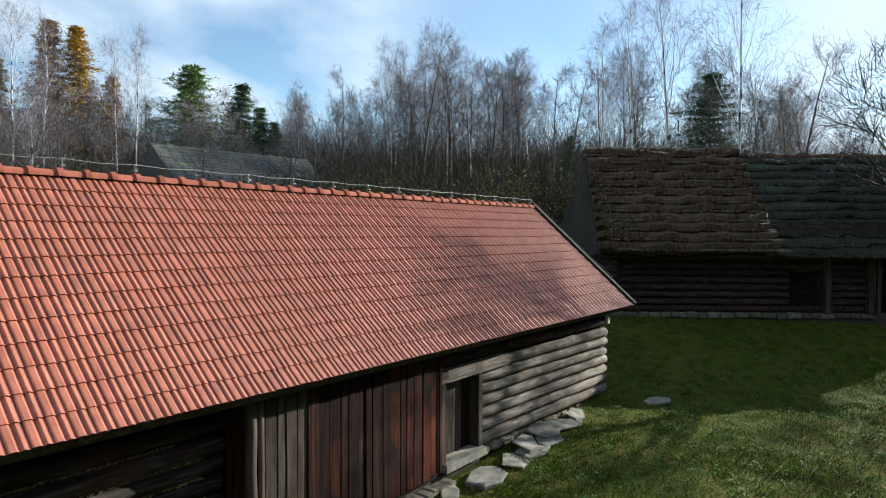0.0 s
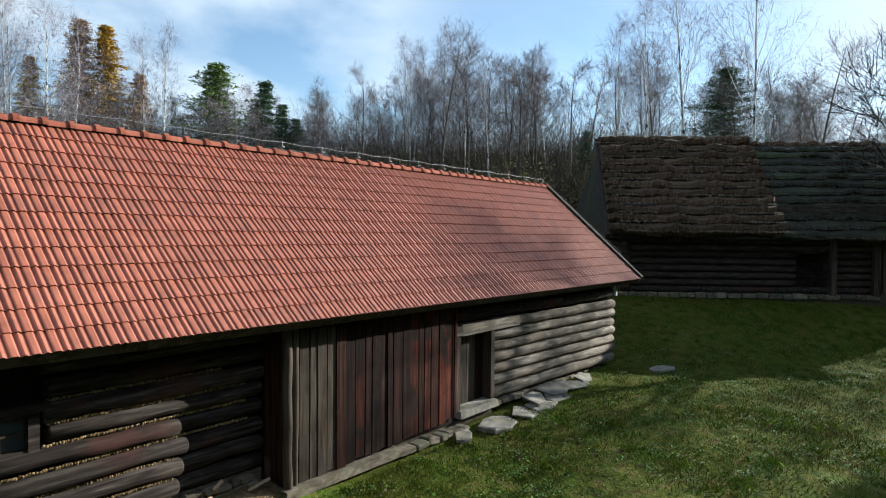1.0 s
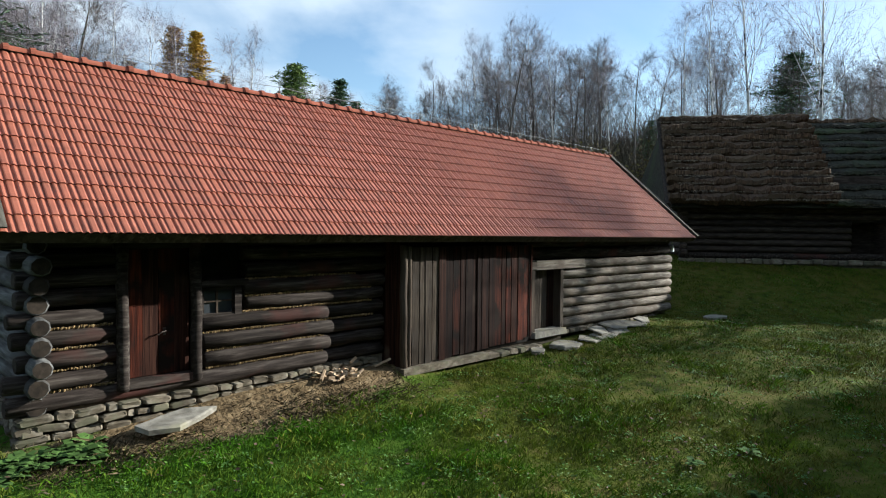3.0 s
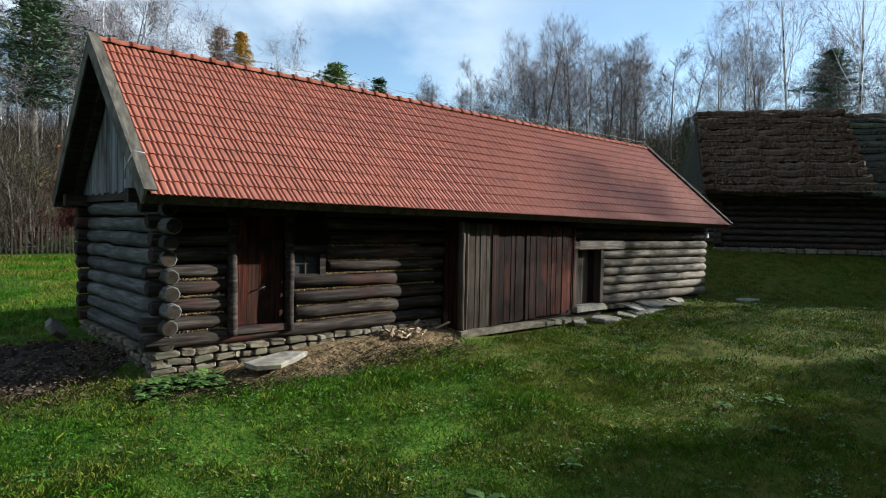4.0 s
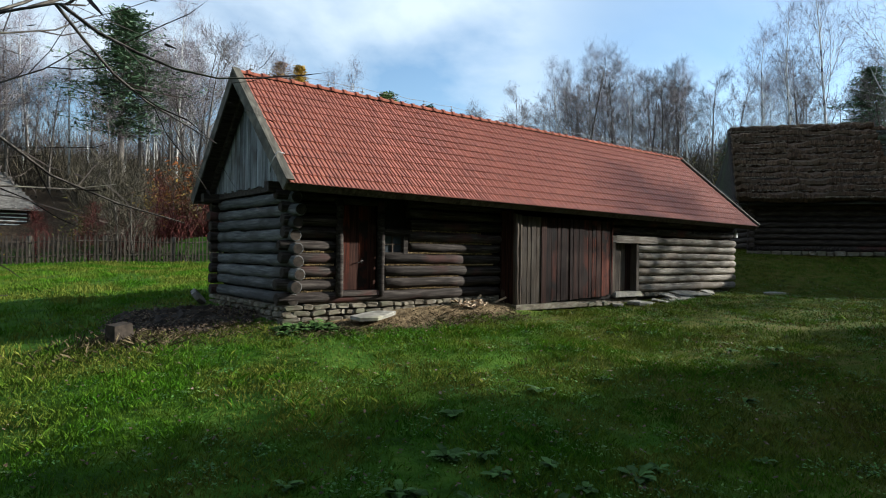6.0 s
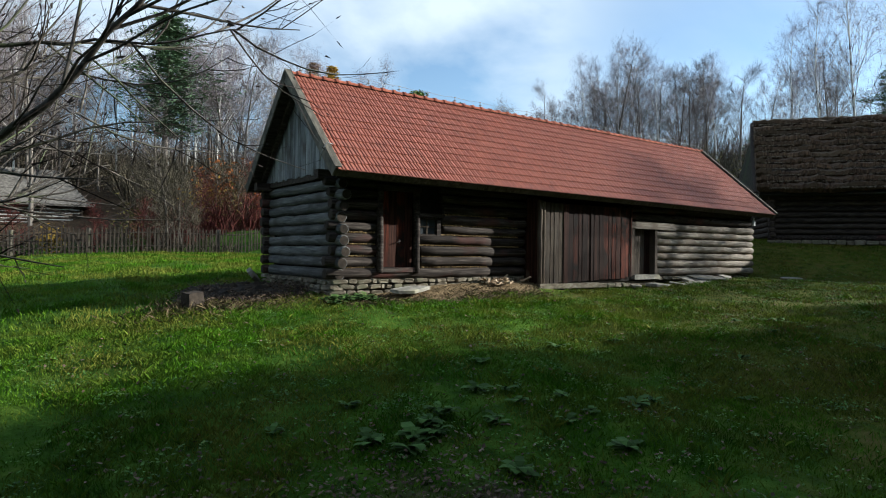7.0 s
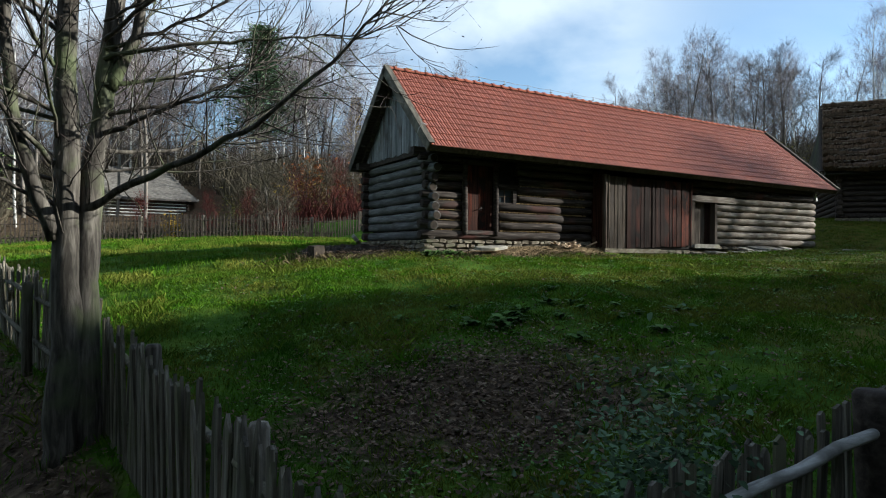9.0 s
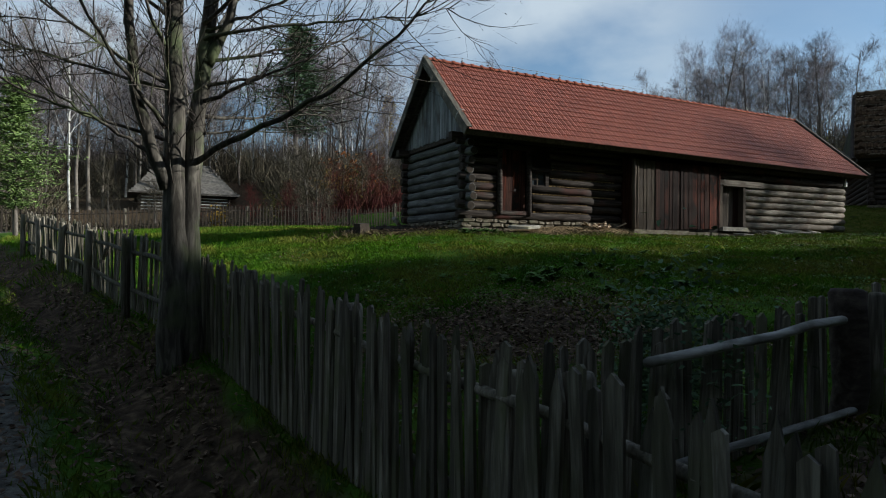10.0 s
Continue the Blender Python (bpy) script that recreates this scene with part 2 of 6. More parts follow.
m_leaf = surface("fallen brown leaves", [(0.045, 0.028, 0.018), (0.1, 0.066, 0.042), (0.2, 0.155, 0.11)], (9, 9, 9), rand=0.6, island=True, bump=0.0)
m_weed = surface("broad green weed leaves", [(0.04, 0.08, 0.0176), (0.08, 0.144, 0.036)], (9, 9, 9), rand=0.4, island=True, bump=0.0)
m_blade = surface("grass blades", [(0.0145, 0.0549, 0.00358), (0.0403, 0.115, 0.00626), (0.0885, 0.164, 0.0134)], (0.55, 0.55, 0.55), rough=0.9, rand=0.4, island=True, bump=0.0, stain=(0.121, 0.129, 0.0232), stain_scale=0.6, stain_cut=(0.42, 0.6))
# light passes through the thin blades
nt = m_blade.node_tree
princ = nt.nodes["Principled BSDF"]
princ.inputs["Specular IOR Level"].default_value = 0.02
thin = nt.nodes.new("ShaderNodeBsdfTranslucent")
thin.inputs["Color"].default_value = (0.13, 0.22, 0.012, 1)
both = nt.nodes.new("ShaderNodeMixShader")
both.inputs[0].default_value = 0.07
nt.links.new(princ.outputs[0], both.inputs[1])
nt.links.new(thin.outputs[0], both.inputs[2])
nt.links.new(both.outputs[0], nt.nodes["Material Output"].inputs[0])
m_blade_yellow = surface("yellowing meadow grass", [(0.0196, 0.0428, 0.00286), (0.0541, 0.0915, 0.00574), (0.0981, 0.123, 0.0103)], (0.9, 0.9, 0.9), rough=0.9, rand=0.45, island=True, bump=0.0, stain=(0.113, 0.0915, 0.0173), stain_scale=1.1, stain_cut=(0.45, 0.62))
m_clover = surface("small broad meadow leaves", [(0.0331, 0.0944, 0.0133), (0.0663, 0.15, 0.0221), (0.133, 0.199, 0.0442)], (1.5, 1.5, 1.5), rough=0.7, rand=0.5, island=True, bump=0.0)
m_olive = surface("olive and brown autumn leaves", [(0.055, 0.0495, 0.0154), (0.11, 0.099, 0.0308), (0.165, 0.121, 0.044)], (0.6, 0.6, 0.6), rand=0.5, island=True, bump=0.0)
m_dry = surface("dry grass stalks", [(0.0562, 0.0413, 0.021), (0.128, 0.0975, 0.0525)], (6, 6, 6), rand=0.4, island=True, bump=0.0)
m_soil = surface("dark soil heap", [(0.0132, 0.0102, 0.0078), (0.036, 0.027, 0.0198), (0.06, 0.0468, 0.0336)], (5, 5, 5), bump=0.8, bump_dist=0.05)
m_chip = surface("split wood chips", [(0.3, 0.2, 0.12), (0.5, 0.38, 0.26)], (10, 10, 10), rand=0.45, bump=0.2)


def ground_material():
    m = bpy.data.materials.new("meadow ground")
    m.use_nodes = True
    nt = m.node_tree
    link = nt.links.new
    bsdf = nt.nodes["Principled BSDF"]
    tc = nt.nodes.new("ShaderNodeTexCoord")

    def noise_ramp(scale, stops, detail=7):
        n = nt.nodes.new("ShaderNodeTexNoise")
        n.inputs["Scale"].default_value, n.inputs["Detail"].default_value = scale, detail
        link(tc.outputs["Object"], n.inputs["Vector"])
        r = nt.nodes.new("ShaderNodeValToRGB")
        while len(r.color_ramp.elements) < len(stops):
            r.color_ramp.elements.new(0.5)
        for e, (p, c) in zip(r.color_ramp.elements, stops):
            e.position, e.color = p, (*c, 1)
        link(n.outputs["Fac"], r.inputs[0])
        return n, r

    n1, grass = noise_ramp(2.2, [(0.3, (0.022, 0.05, 0.006)), (0.5, (0.045, 0.1, 0.01)), (0.7, (0.085, 0.135, 0.018))])
    n2, litter = noise_ramp(7.0, [(0.3, (0.028, 0.02, 0.013)), (0.55, (0.08, 0.056, 0.036)), (0.75, (0.17, 0.125, 0.08))])
    n3, road = noise_ramp(9.0, [(0.3, (0.07, 0.065, 0.055)), (0.7, (0.17, 0.16, 0.14))])
    n6, dry = noise_ramp(3.1, [(0.3, (0.03, 0.04, 0.007)), (0.5, (0.075, 0.088, 0.012)), (0.7, (0.115, 0.095, 0.028))])
    n7, earth = noise_ramp(5.0, [(0.3, (0.08, 0.054, 0.029)), (0.55, (0.2, 0.14, 0.077)), (0.75, (0.32, 0.24, 0.145))])
    last = grass.outputs[0]
    for attr, colour in (("dry", dry), ("litter", litter), ("earth", earth), ("road", road)):
        a = nt.nodes.new("ShaderNodeAttribute")
        a.attribute_name = attr
        n4 = nt.nodes.new("ShaderNodeTexNoise")
        n4.inputs["Scale"].default_value, n4.inputs["Detail"].default_value = 1.7, 8
        link(tc.outputs["Object"], n4.inputs["Vector"])
        add = nt.nodes.new("ShaderNodeMath")
        link(a.outputs["Fac"], add.inputs[0])
        link(n4.outputs["Fac"], add.inputs[1])
        cut = nt.nodes.new("ShaderNodeMapRange")
        cut.inputs["From Min"].default_value, cut.inputs["From Max"].default_value = 0.78, 1.08
        link(add.outputs[0], cut.inputs["Value"])
        mx = nt.nodes.new("ShaderNodeMix")
        mx.data_type = "RGBA"
        link(cut.outputs[0], mx.inputs[0])
        link(last, mx.inputs[6])
        link(colour.outputs[0], mx.inputs[7])
        last = mx.outputs[2]
    link(last, bsdf.inputs["Base Color"])
    bsdf.inputs["Roughness"].default_value = 0.95
    bsdf.inputs["Specular IOR Level"].default_value = 0.05
    n5 = nt.nodes.new("ShaderNodeTexNoise")
    n5.inputs["Scale"].default_value, n5.inputs["Detail"].default_value = 14.0, 8
    link(tc.outputs["Object"], n5.inputs["Vector"])
    bp = nt.nodes.new("ShaderNodeBump")
    bp.inputs["Strength"].default_value, bp.inputs["Distance"].default_value = 0.8, 0.06
    link(n5.outputs["Fac"], bp.inputs["Height"])
    link(bp.outputs[0], bsdf.inputs["Normal"])
    return m


m_ground = ground_material()

# ---- building helpers ----
WORLD = {}
I4 = Matrix.Identity(4)


class Build:
    """Vertices and faces of one mesh."""

    def __init__(self):
        self.v, self.f = [], []

    def add(self, verts, faces):
        k = len(self.v)
        self.v.extend(tuple(p) for p in verts)
        self.f.extend(tuple(i + k for i in f) for f in faces)

    def box(self, lo, hi, m=I4, taper=0.0):
        (a, b, c), (d, e, f) = lo, hi
        vs = [Vector(p) for p in ((a, b, c), (d, b, c), (d, e, c), (a, e, c), (a + taper, b + taper, f), (d - taper, b + taper, f), (d - taper, e - taper, f), (a + taper, e - taper, f))]
        self.add([m @ v for v in vs], [(3, 2, 1, 0), (4, 5, 6, 7), (0, 1, 5, 4), (1, 2, 6, 5), (2, 3, 7, 6), (3, 0, 4, 7)])

    def tube(self, pts, radii, n=8, cap=True, flat=1.0, spin=0.0):
        pts = [Vector(p) for p in pts]
        rings = []
        a = None
        for i, p in enumerate(pts):
            d = (pts[min(i + 1, len(pts) - 1)] - pts[max(i - 1, 0)])
            d = d.normalized() if d.length > 1e-9 else Vector((0, 0, 1))
            if a is None:
                a = d.cross(Vector((0, 0, 1)))
                if a.length < 0.3:
                    a = Vector((1, 0, 0))
            a = a - d * a.dot(d)
            if a.length < 1e-4:
                a = d.orthogonal()
            a.normalize()
            b = d.cross(a).normalized()
            rings.append([p + radii[i] * (math.cos(spin + 2 * math.pi * k / n) * a + flat * math.sin(spin + 2 * math.pi * k / n) * b) for k in range(n)])
        vs = [v for r in rings for v in r]
        fs = [(i * n + k, (i + 1) * n + k, (i + 1) * n + (k + 1) % n, i * n + (k + 1) % n) for i in range(len(pts) - 1) for k in range(n)]
        if cap:
            fs.append(tuple(range(n)))
            fs.append(tuple((len(pts) - 1) * n + k for k in reversed(range(n))))
        self.add(vs, fs)

    def mesh(self, name, smooth=False):
        me = bpy.data.meshes.new(name)
        me.from_pydata(self.v, [], self.f)
        if smooth:
            me.polygons.foreach_set("use_smooth", [True] * len(me.polygons))
        me.update()
        return me


def soup(name, co, tris):
    """A mesh from arrays of vertices and triangles."""
    me = bpy.data.meshes.new(name)
    co, tris = np.asarray(co, np.float32), np.asarray(tris, np.int32)
    me.vertices.add(len(co))
    me.vertices.foreach_set("co", co.ravel())
    me.loops.add(tris.size)
    me.loops.foreach_set("vertex_index", tris.ravel())
    me.polygons.add(len(tris))
    me.polygons.foreach_set("loop_start", np.arange(0, tris.size, 3, dtype=np.int32))
    me.update(calc_edges=True)
    me.validate()
    return me


def thing(name, base, label, category, group="", kind="", rz=0.0):
    ob = new(name)
    ob.empty_display_size = 0.2
    ob.matrix_basis = pose(*base, 0, 0, rz)
    WORLD[ob] = ob.matrix_basis.copy()
    return tagged(ob, label, category, group, kind)


def part(name, me, material, parent, label="", m=I4, smooth=False, kind=""):
    """One mesh object under a thing or a part; its mesh lies in the place's own coordinates, moved by m."""
    if isinstance(me, Build):
        me = me.mesh(name, smooth)
    if not me.materials:
        me.materials.append(material)
    ob = new(name, me)
    ob.parent = parent
    ob.matrix_parent_inverse = WORLD[parent].inverted()
    ob.matrix_basis = m
    WORLD[ob] = m
    return tagged(ob, label, "", "", kind)


def solo(name, me, material, label, category, group="", kind="", m=I4, smooth=False):
    """A thing that is one mesh."""
    if isinstance(me, Build):
        me = me.mesh(name, smooth)
    if not me.materials:
        me.materials.append(material)
    ob = new(name, me)
    ob.matrix_basis = m
    WORLD[ob] = m
    return tagged(ob, label, category, group, kind)


def ss(a, b, x):
    t = np.clip((x - a) / (b - a), 0, 1)
    return t * t * (3 - 2 * t)


def fence_x(y):
    """The lane fence's line."""
    return np.where(np.asarray(y) < -8, -8.22 - 0.16 * (np.asarray(y) + 8), -8.22 - 0.26 * (np.asarray(y) + 8))


def gz(x, y):
    """Height of the ground."""
    x, y = np.asarray(x, float), np.asarray(y, float)
    n = 0.8 * x + 0.6 * y
    west = np.clip(x, -12, 0)
    z = -0.6 + (0.09 * west + 0.05 * np.minimum(west + 4, 0)) * (1 - 0.55 * ss(-6, 14, y))
    z = z + 0.26 * ss(8, 18, x)
    slope = 0.125 - 0.085 * ss(1, 12, x)
    z = z + slope * np.clip(y, -13, 0) + 0.03 * np.clip(y + 13, -30, 0) + 0.034 * np.clip(y, 0, 26)
    z = z + 1.5 * ss(13.8, 20.5, n) * ss(14, 20, x + 0.35 * y)
    up = np.maximum(np.clip(y - 34, 0, 80), np.clip(n - 30, 0, 80) * ss(-30, 10, y))
    z = z + 0.19 * up * ss(0, 12, up)
    z = z + 0.24 * np.exp(-((y + 0.15) / 0.55) ** 2) * ss(0.6, 3.6, x) * (1 - ss(6.0, 7.5, x))
    off = x - fence_x(y)
    near = 1 - ss(8, 16, np.abs(y + 6))
    z = z - 0.36 * np.exp(-((off + 0.95) / 0.42) ** 2) * near + 0.12 * np.exp(-((off + 2.4) / 0.8) ** 2) * near
    z = z + 0.05 * np.sin(1.7 * x + 0.6 * y) * np.sin(1.3 * y - 0.4 * x) * ss(0.5, 2.5, np.maximum(-y - 0.6, np.abs(x - 9) - 9.5))
    return z


def G(x, y):
    return float(gz(x, y))


# ---- ground ----
def build_ground():
    n = 300
    u = np.linspace(-1, 1, n)
    s = np.sinh(5.2 * u) / np.sinh(5.2)
    xs, ys = 2.0 + 420 * s, -4.0 + 420 * s
    X, Y = np.meshgrid(xs, ys, indexing="ij")
    Z = gz(X, Y)
    co = np.stack([X, Y, Z], -1).reshape(-1, 3)
    idx = np.arange(n * n).reshape(n, n)
    a, b, c, d = idx[:-1, :-1].ravel(), idx[1:, :-1].ravel(), idx[1:, 1:].ravel(), idx[:-1, 1:].ravel()
    me = soup("ground", co, np.concatenate([np.stack([a, b, c], 1), np.stack([a, c, d], 1)]))
    x, y = co[:, 0], co[:, 1]
    nn = 0.8 * x + 0.6 * y
    litter = np.maximum(ss(34, 44, y), ss(22, 30, nn) * ss(-2, 4, y) * ss(8, 16, x)) * 0.9
    litter = np.maximum(litter, 0.85 * np.exp(-(((x + 4.4) / 2.4) ** 2 + ((y + 9.6) / 1.9) ** 2)))
    litter = np.maximum(litter, 0.75 * np.exp(-(((x - 2.6) / 3.2) ** 2 + ((y + 0.75) / 0.5) ** 2)))
    litter = np.maximum(litter, 0.8 * np.exp(-(((x + 1.3) / 1.6) ** 2 + ((y - 2.0) / 1.5) ** 2)))
    litter = np.maximum(litter, 0.55 * np.exp(-((x - fence_x(y) + 1.0) / 0.5) ** 2) * (np.abs(y + 5) < 14))
    litter = np.maximum(litter, 0.95 * np.exp(-((x - fence_x(y) + 0.75) / 0.62) ** 4) * (np.abs(y + 5) < 14))
    litter = np.maximum(litter, 0.8 * np.exp(-(((x + 2.5) / 4.5) ** 4 + ((y + 15.2) / 1.8) ** 4)))
    dry = 0.62 * ss(2, 9, x - 0.5 * y) * (np.abs(y + 4) < 16)
    earth = 0.95 * np.exp(-(((x - 3.0) / 3.4) ** 4 + ((y + 0.45) / 0.55) ** 4))
    inside = (x > 0.2) & (x < 17.5) & (y > 0.2) & (y < 4.3)
    litter = np.maximum(litter, inside * 1.0)
    road = np.exp(-((x - fence_x(np.clip(y, -30, 8)) + 2.9) / 1.05) ** 4) * (y < 30)
    for key, val in (("litter", litter), ("road", road), ("dry", dry), ("earth", earth)):
        at = me.attributes.new(key, "FLOAT", "POINT")
        at.data.foreach_set("value", val.astype(np.float32))
    me.polygons.foreach_set("use_smooth", np.ones(len(me.polygons), bool))
    solo("ground", me, m_ground, "sloping green meadow with bare patches and leaf litter", "ground", kind="structure")


build_ground()

# ---- the barn ----
rnd = random.Random(5)
BARN_LEN = (-0.5, 18.35)
EAVE_Y, EAVE_Z, RIDGE_Y, RIDGE_Z, BACK_Y = -0.99, 2.275, 1.98, 5.06, 4.85
barn = thing("log_barn", (9, 2, -0.55), "long weathered log barn with a red tiled roof", "barn")


def log_build(p, q, r, seed, n=12, flat=0.96, step=0.45, wob=0.012):
    """A hand-hewn log from p to q."""
    rr = random.Random(seed)
    p, q = Vector(p), Vector(q)
    k = max(2, int((q - p).length / step))
    b = Build()
    pts, rad = [], []
    for i in range(k + 1):
        t = i / k
        pts.append(p.lerp(q, t) + Vector((rr.uniform(-wob, wob), rr.uniform(-wob, wob), rr.uniform(-wob, wob))))
        rad.append(r * rr.uniform(0.95, 1.05))
    d = (q - p).normalized()
    pts = [pts[0] - d * 0.0] + [pts[0] + d * 0.03] + pts[1:-1] + [pts[-1] - d * 0.03] + [pts[-1]]
    rad = [rad[0] * 0.82] + [rad[0]] + rad[1:-1] + [rad[-1]] + [rad[-1] * 0.82]
    b.tube(pts, rad, n, flat=flat, spin=rr.uniform(0, 1))
    return b


def sawn_ends(ob):
    """Darker end grain on both ends of a log, cut a little askew."""
    me = ob.data
    me.materials.append(m_log_end)
    for poly in me.polygons:
        if len(poly.vertices) > 4:
            poly.material_index = 1
            poly.use_smooth = False


def wall_logs(wall, spans, zs, material, seed, label="", y=(0.12, 0.12), axis="x"):
    """Logs laid over one another; spans: (from, to) for each, zs: (bottom, top)."""
    for i, ((a, c), (lo, hi)) in enumerate(zip(spans, zs)):
        r = (hi - lo) / 2 + 0.006
        zc = (hi + lo) / 2
        rr = random.Random(seed * 31 + i)
        a, c = a + rr.uniform(-0.05, 0.05), c
        if axis == "x":
            p, q = (a, y[0], zc), (c, y[1], zc)
        else:
            p, q = (y[0], a, zc), (y[1], c, zc)
        q = (q[0], q[1] + rr.uniform(-0.015, 0.015), q[2] + rr.uniform(-0.012, 0.012))
        sawn_ends(part("log", log_build(p, q, r, seed * 77 + i, n=9, wob=0.018), material, wall, label, smooth=True))


def chinking(wall, x0, x1, z, y, seed):
    """A twisted straw rope pressed into a joint."""
    rr = random.Random(seed)
    b = Build()
    x = x0
    while x < x1:
        w = rr.uniform(0.022, 0.038)
        h = rr.uniform(0.014, 0.026)
        m = pose(x, y + rr.uniform(-0.012, 0.012), z + rr.uniform(-0.006, 0.006), 0, rr.uniform(15, 45), rr.uniform(-10, 10))
        b.tube([m @ Vector((0, 0, -h)), m @ Vector((0, 0, -h * 0.4)), m @ Vector((0, 0, h * 0.4)), m @ Vector((0, 0, h))], [w * 0.25, w * 0.55, w * 0.55, w * 0.25], 5)
        x += w * rr.uniform(0.95, 1.25)
    part("chinking", b, m_straw, wall, "yellow straw rope in the joint", kind="stuff")


ROW = [(-0.21, 0.05), (0.08, 0.33), (0.36, 0.61), (0.66, 0.90), (0.94, 1.16), (1.20, 1.45), (1.48, 1.74), (1.76, 2.0), (2.02, 2.24)]
front = part("wall", (lambda b: (b.box((3.1, 0.22, 0.84), (6.3, 0.3, 2.4)), b)[-1])(Build()), m_inside_shade, barn, "log wall of the dwelling end")
# near-black sheets behind the joints, their shade put into the colour
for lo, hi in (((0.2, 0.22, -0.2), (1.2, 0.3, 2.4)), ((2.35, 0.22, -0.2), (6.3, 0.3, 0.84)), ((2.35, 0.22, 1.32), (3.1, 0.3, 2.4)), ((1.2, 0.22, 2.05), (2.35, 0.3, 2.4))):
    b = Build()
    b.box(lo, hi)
    part("wall_backing", b, m_inside_shade, front)
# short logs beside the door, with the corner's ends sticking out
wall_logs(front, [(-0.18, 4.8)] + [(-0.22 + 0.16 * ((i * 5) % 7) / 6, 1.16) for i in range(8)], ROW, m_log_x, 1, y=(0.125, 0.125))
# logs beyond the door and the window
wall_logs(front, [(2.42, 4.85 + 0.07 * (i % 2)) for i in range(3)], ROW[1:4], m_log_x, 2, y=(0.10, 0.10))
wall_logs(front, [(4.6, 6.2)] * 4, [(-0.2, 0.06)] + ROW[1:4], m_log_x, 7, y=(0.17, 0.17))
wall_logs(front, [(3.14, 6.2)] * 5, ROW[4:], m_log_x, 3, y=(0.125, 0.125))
for i, z in enumerate((0.065, 0.345, 0.635, 0.92)):
    chinking(front, 0.22, 1.12, z, 0.075, 40 + i)
for i, (a, c, z) in enumerate(((2.5, 4.75, 0.065), (2.5, 4.75, 0.345), (2.45, 4.8, 0.635), (3.15, 5.9, 0.92), (3.2, 5.9, 1.18), (4.85, 5.95, 0.635), (3.2, 5.5, 1.465))):
    chinking(front, a, c, z, 0.062 if c < 5 else 0.09, 50 + i)

gable_wall = part("wall", (lambda b: (b.box((0.24, 0.2, -0.25), (0.32, 4.45, 2.4)), b)[-1])(Build()), m_inside_shade, barn, "log gable wall")
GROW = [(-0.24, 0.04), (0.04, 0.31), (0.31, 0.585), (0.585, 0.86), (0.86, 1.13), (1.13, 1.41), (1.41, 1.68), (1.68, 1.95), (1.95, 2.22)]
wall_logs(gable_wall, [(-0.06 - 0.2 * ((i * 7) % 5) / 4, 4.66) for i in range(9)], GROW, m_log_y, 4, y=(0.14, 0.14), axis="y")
back_wall = part("wall", (lambda b: (b.box((0.2, 4.3, -0.6), (17.6, 4.42, 2.3)), b)[-1])(Build()), m_inside_shade, barn)
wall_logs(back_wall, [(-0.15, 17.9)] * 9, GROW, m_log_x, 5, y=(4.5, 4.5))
end_wall = part("wall", (lambda b: (b.box((17.3, -0.4, -0.4), (17.42, 4.4, 2.3)), b)[-1])(Build()), m_inside_shade, barn)
wall_logs(end_wall, [(-0.46, 4.7) for i in range(9)], GROW, m_log_y, 6, y=(17.56, 17.56), axis="y")
# unseen inner cross walls and ceiling, added to stop the daylight
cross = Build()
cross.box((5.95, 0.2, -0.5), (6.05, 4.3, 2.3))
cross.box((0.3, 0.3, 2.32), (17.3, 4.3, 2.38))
part("inner_wall", cross, m_inside_shade, barn)

# right-hand log wall, slightly out of line
RW0, RW1 = (11.98, -0.22), (17.78, -0.53)
right_wall = part("wall", (lambda b: (b.box((10.5, 0.12, -0.4), (17.4, 0.2, 2.3)), b)[-1])(Build()), m_inside_shade, barn, "pale log wall, top logs coloured dark for eave shade")
RROW = [(-0.26, 0.02), (0.03, 0.28), (0.29, 0.53), (0.54, 0.79), (0.80, 1.03), (1.04, 1.29)]
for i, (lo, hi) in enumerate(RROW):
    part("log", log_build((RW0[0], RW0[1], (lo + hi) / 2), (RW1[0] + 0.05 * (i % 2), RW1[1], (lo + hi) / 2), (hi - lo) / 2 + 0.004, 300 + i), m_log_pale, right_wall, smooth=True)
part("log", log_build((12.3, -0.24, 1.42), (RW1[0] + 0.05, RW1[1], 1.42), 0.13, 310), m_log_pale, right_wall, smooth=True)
# top two logs get the dark tone, painting the shade below the eave
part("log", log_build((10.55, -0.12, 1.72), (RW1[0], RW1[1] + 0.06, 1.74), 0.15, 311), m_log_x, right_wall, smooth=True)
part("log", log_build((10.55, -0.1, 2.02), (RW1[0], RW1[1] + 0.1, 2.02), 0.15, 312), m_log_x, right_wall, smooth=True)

# ---- foundation stones ----
footing = part("foundation", (lambda b: (b.box((0.41, 0.1, -1.1), (6.2, 0.45, -0.2)), b)[-1])(Build()), m_mortar, barn, "dry stone footing")
for lo, hi in (((0.02, 0.1, -1.2), (0.4, 4.5, -0.25)), ((11.9, -0.2, -0.7), (17.6, 0.15, -0.24)), ((6.2, -0.36, -0.9), (11.9, 0.2, -0.42))):
    b = Build()
    b.box(lo, hi)
    part("footing_core", b, m_mortar, footing)


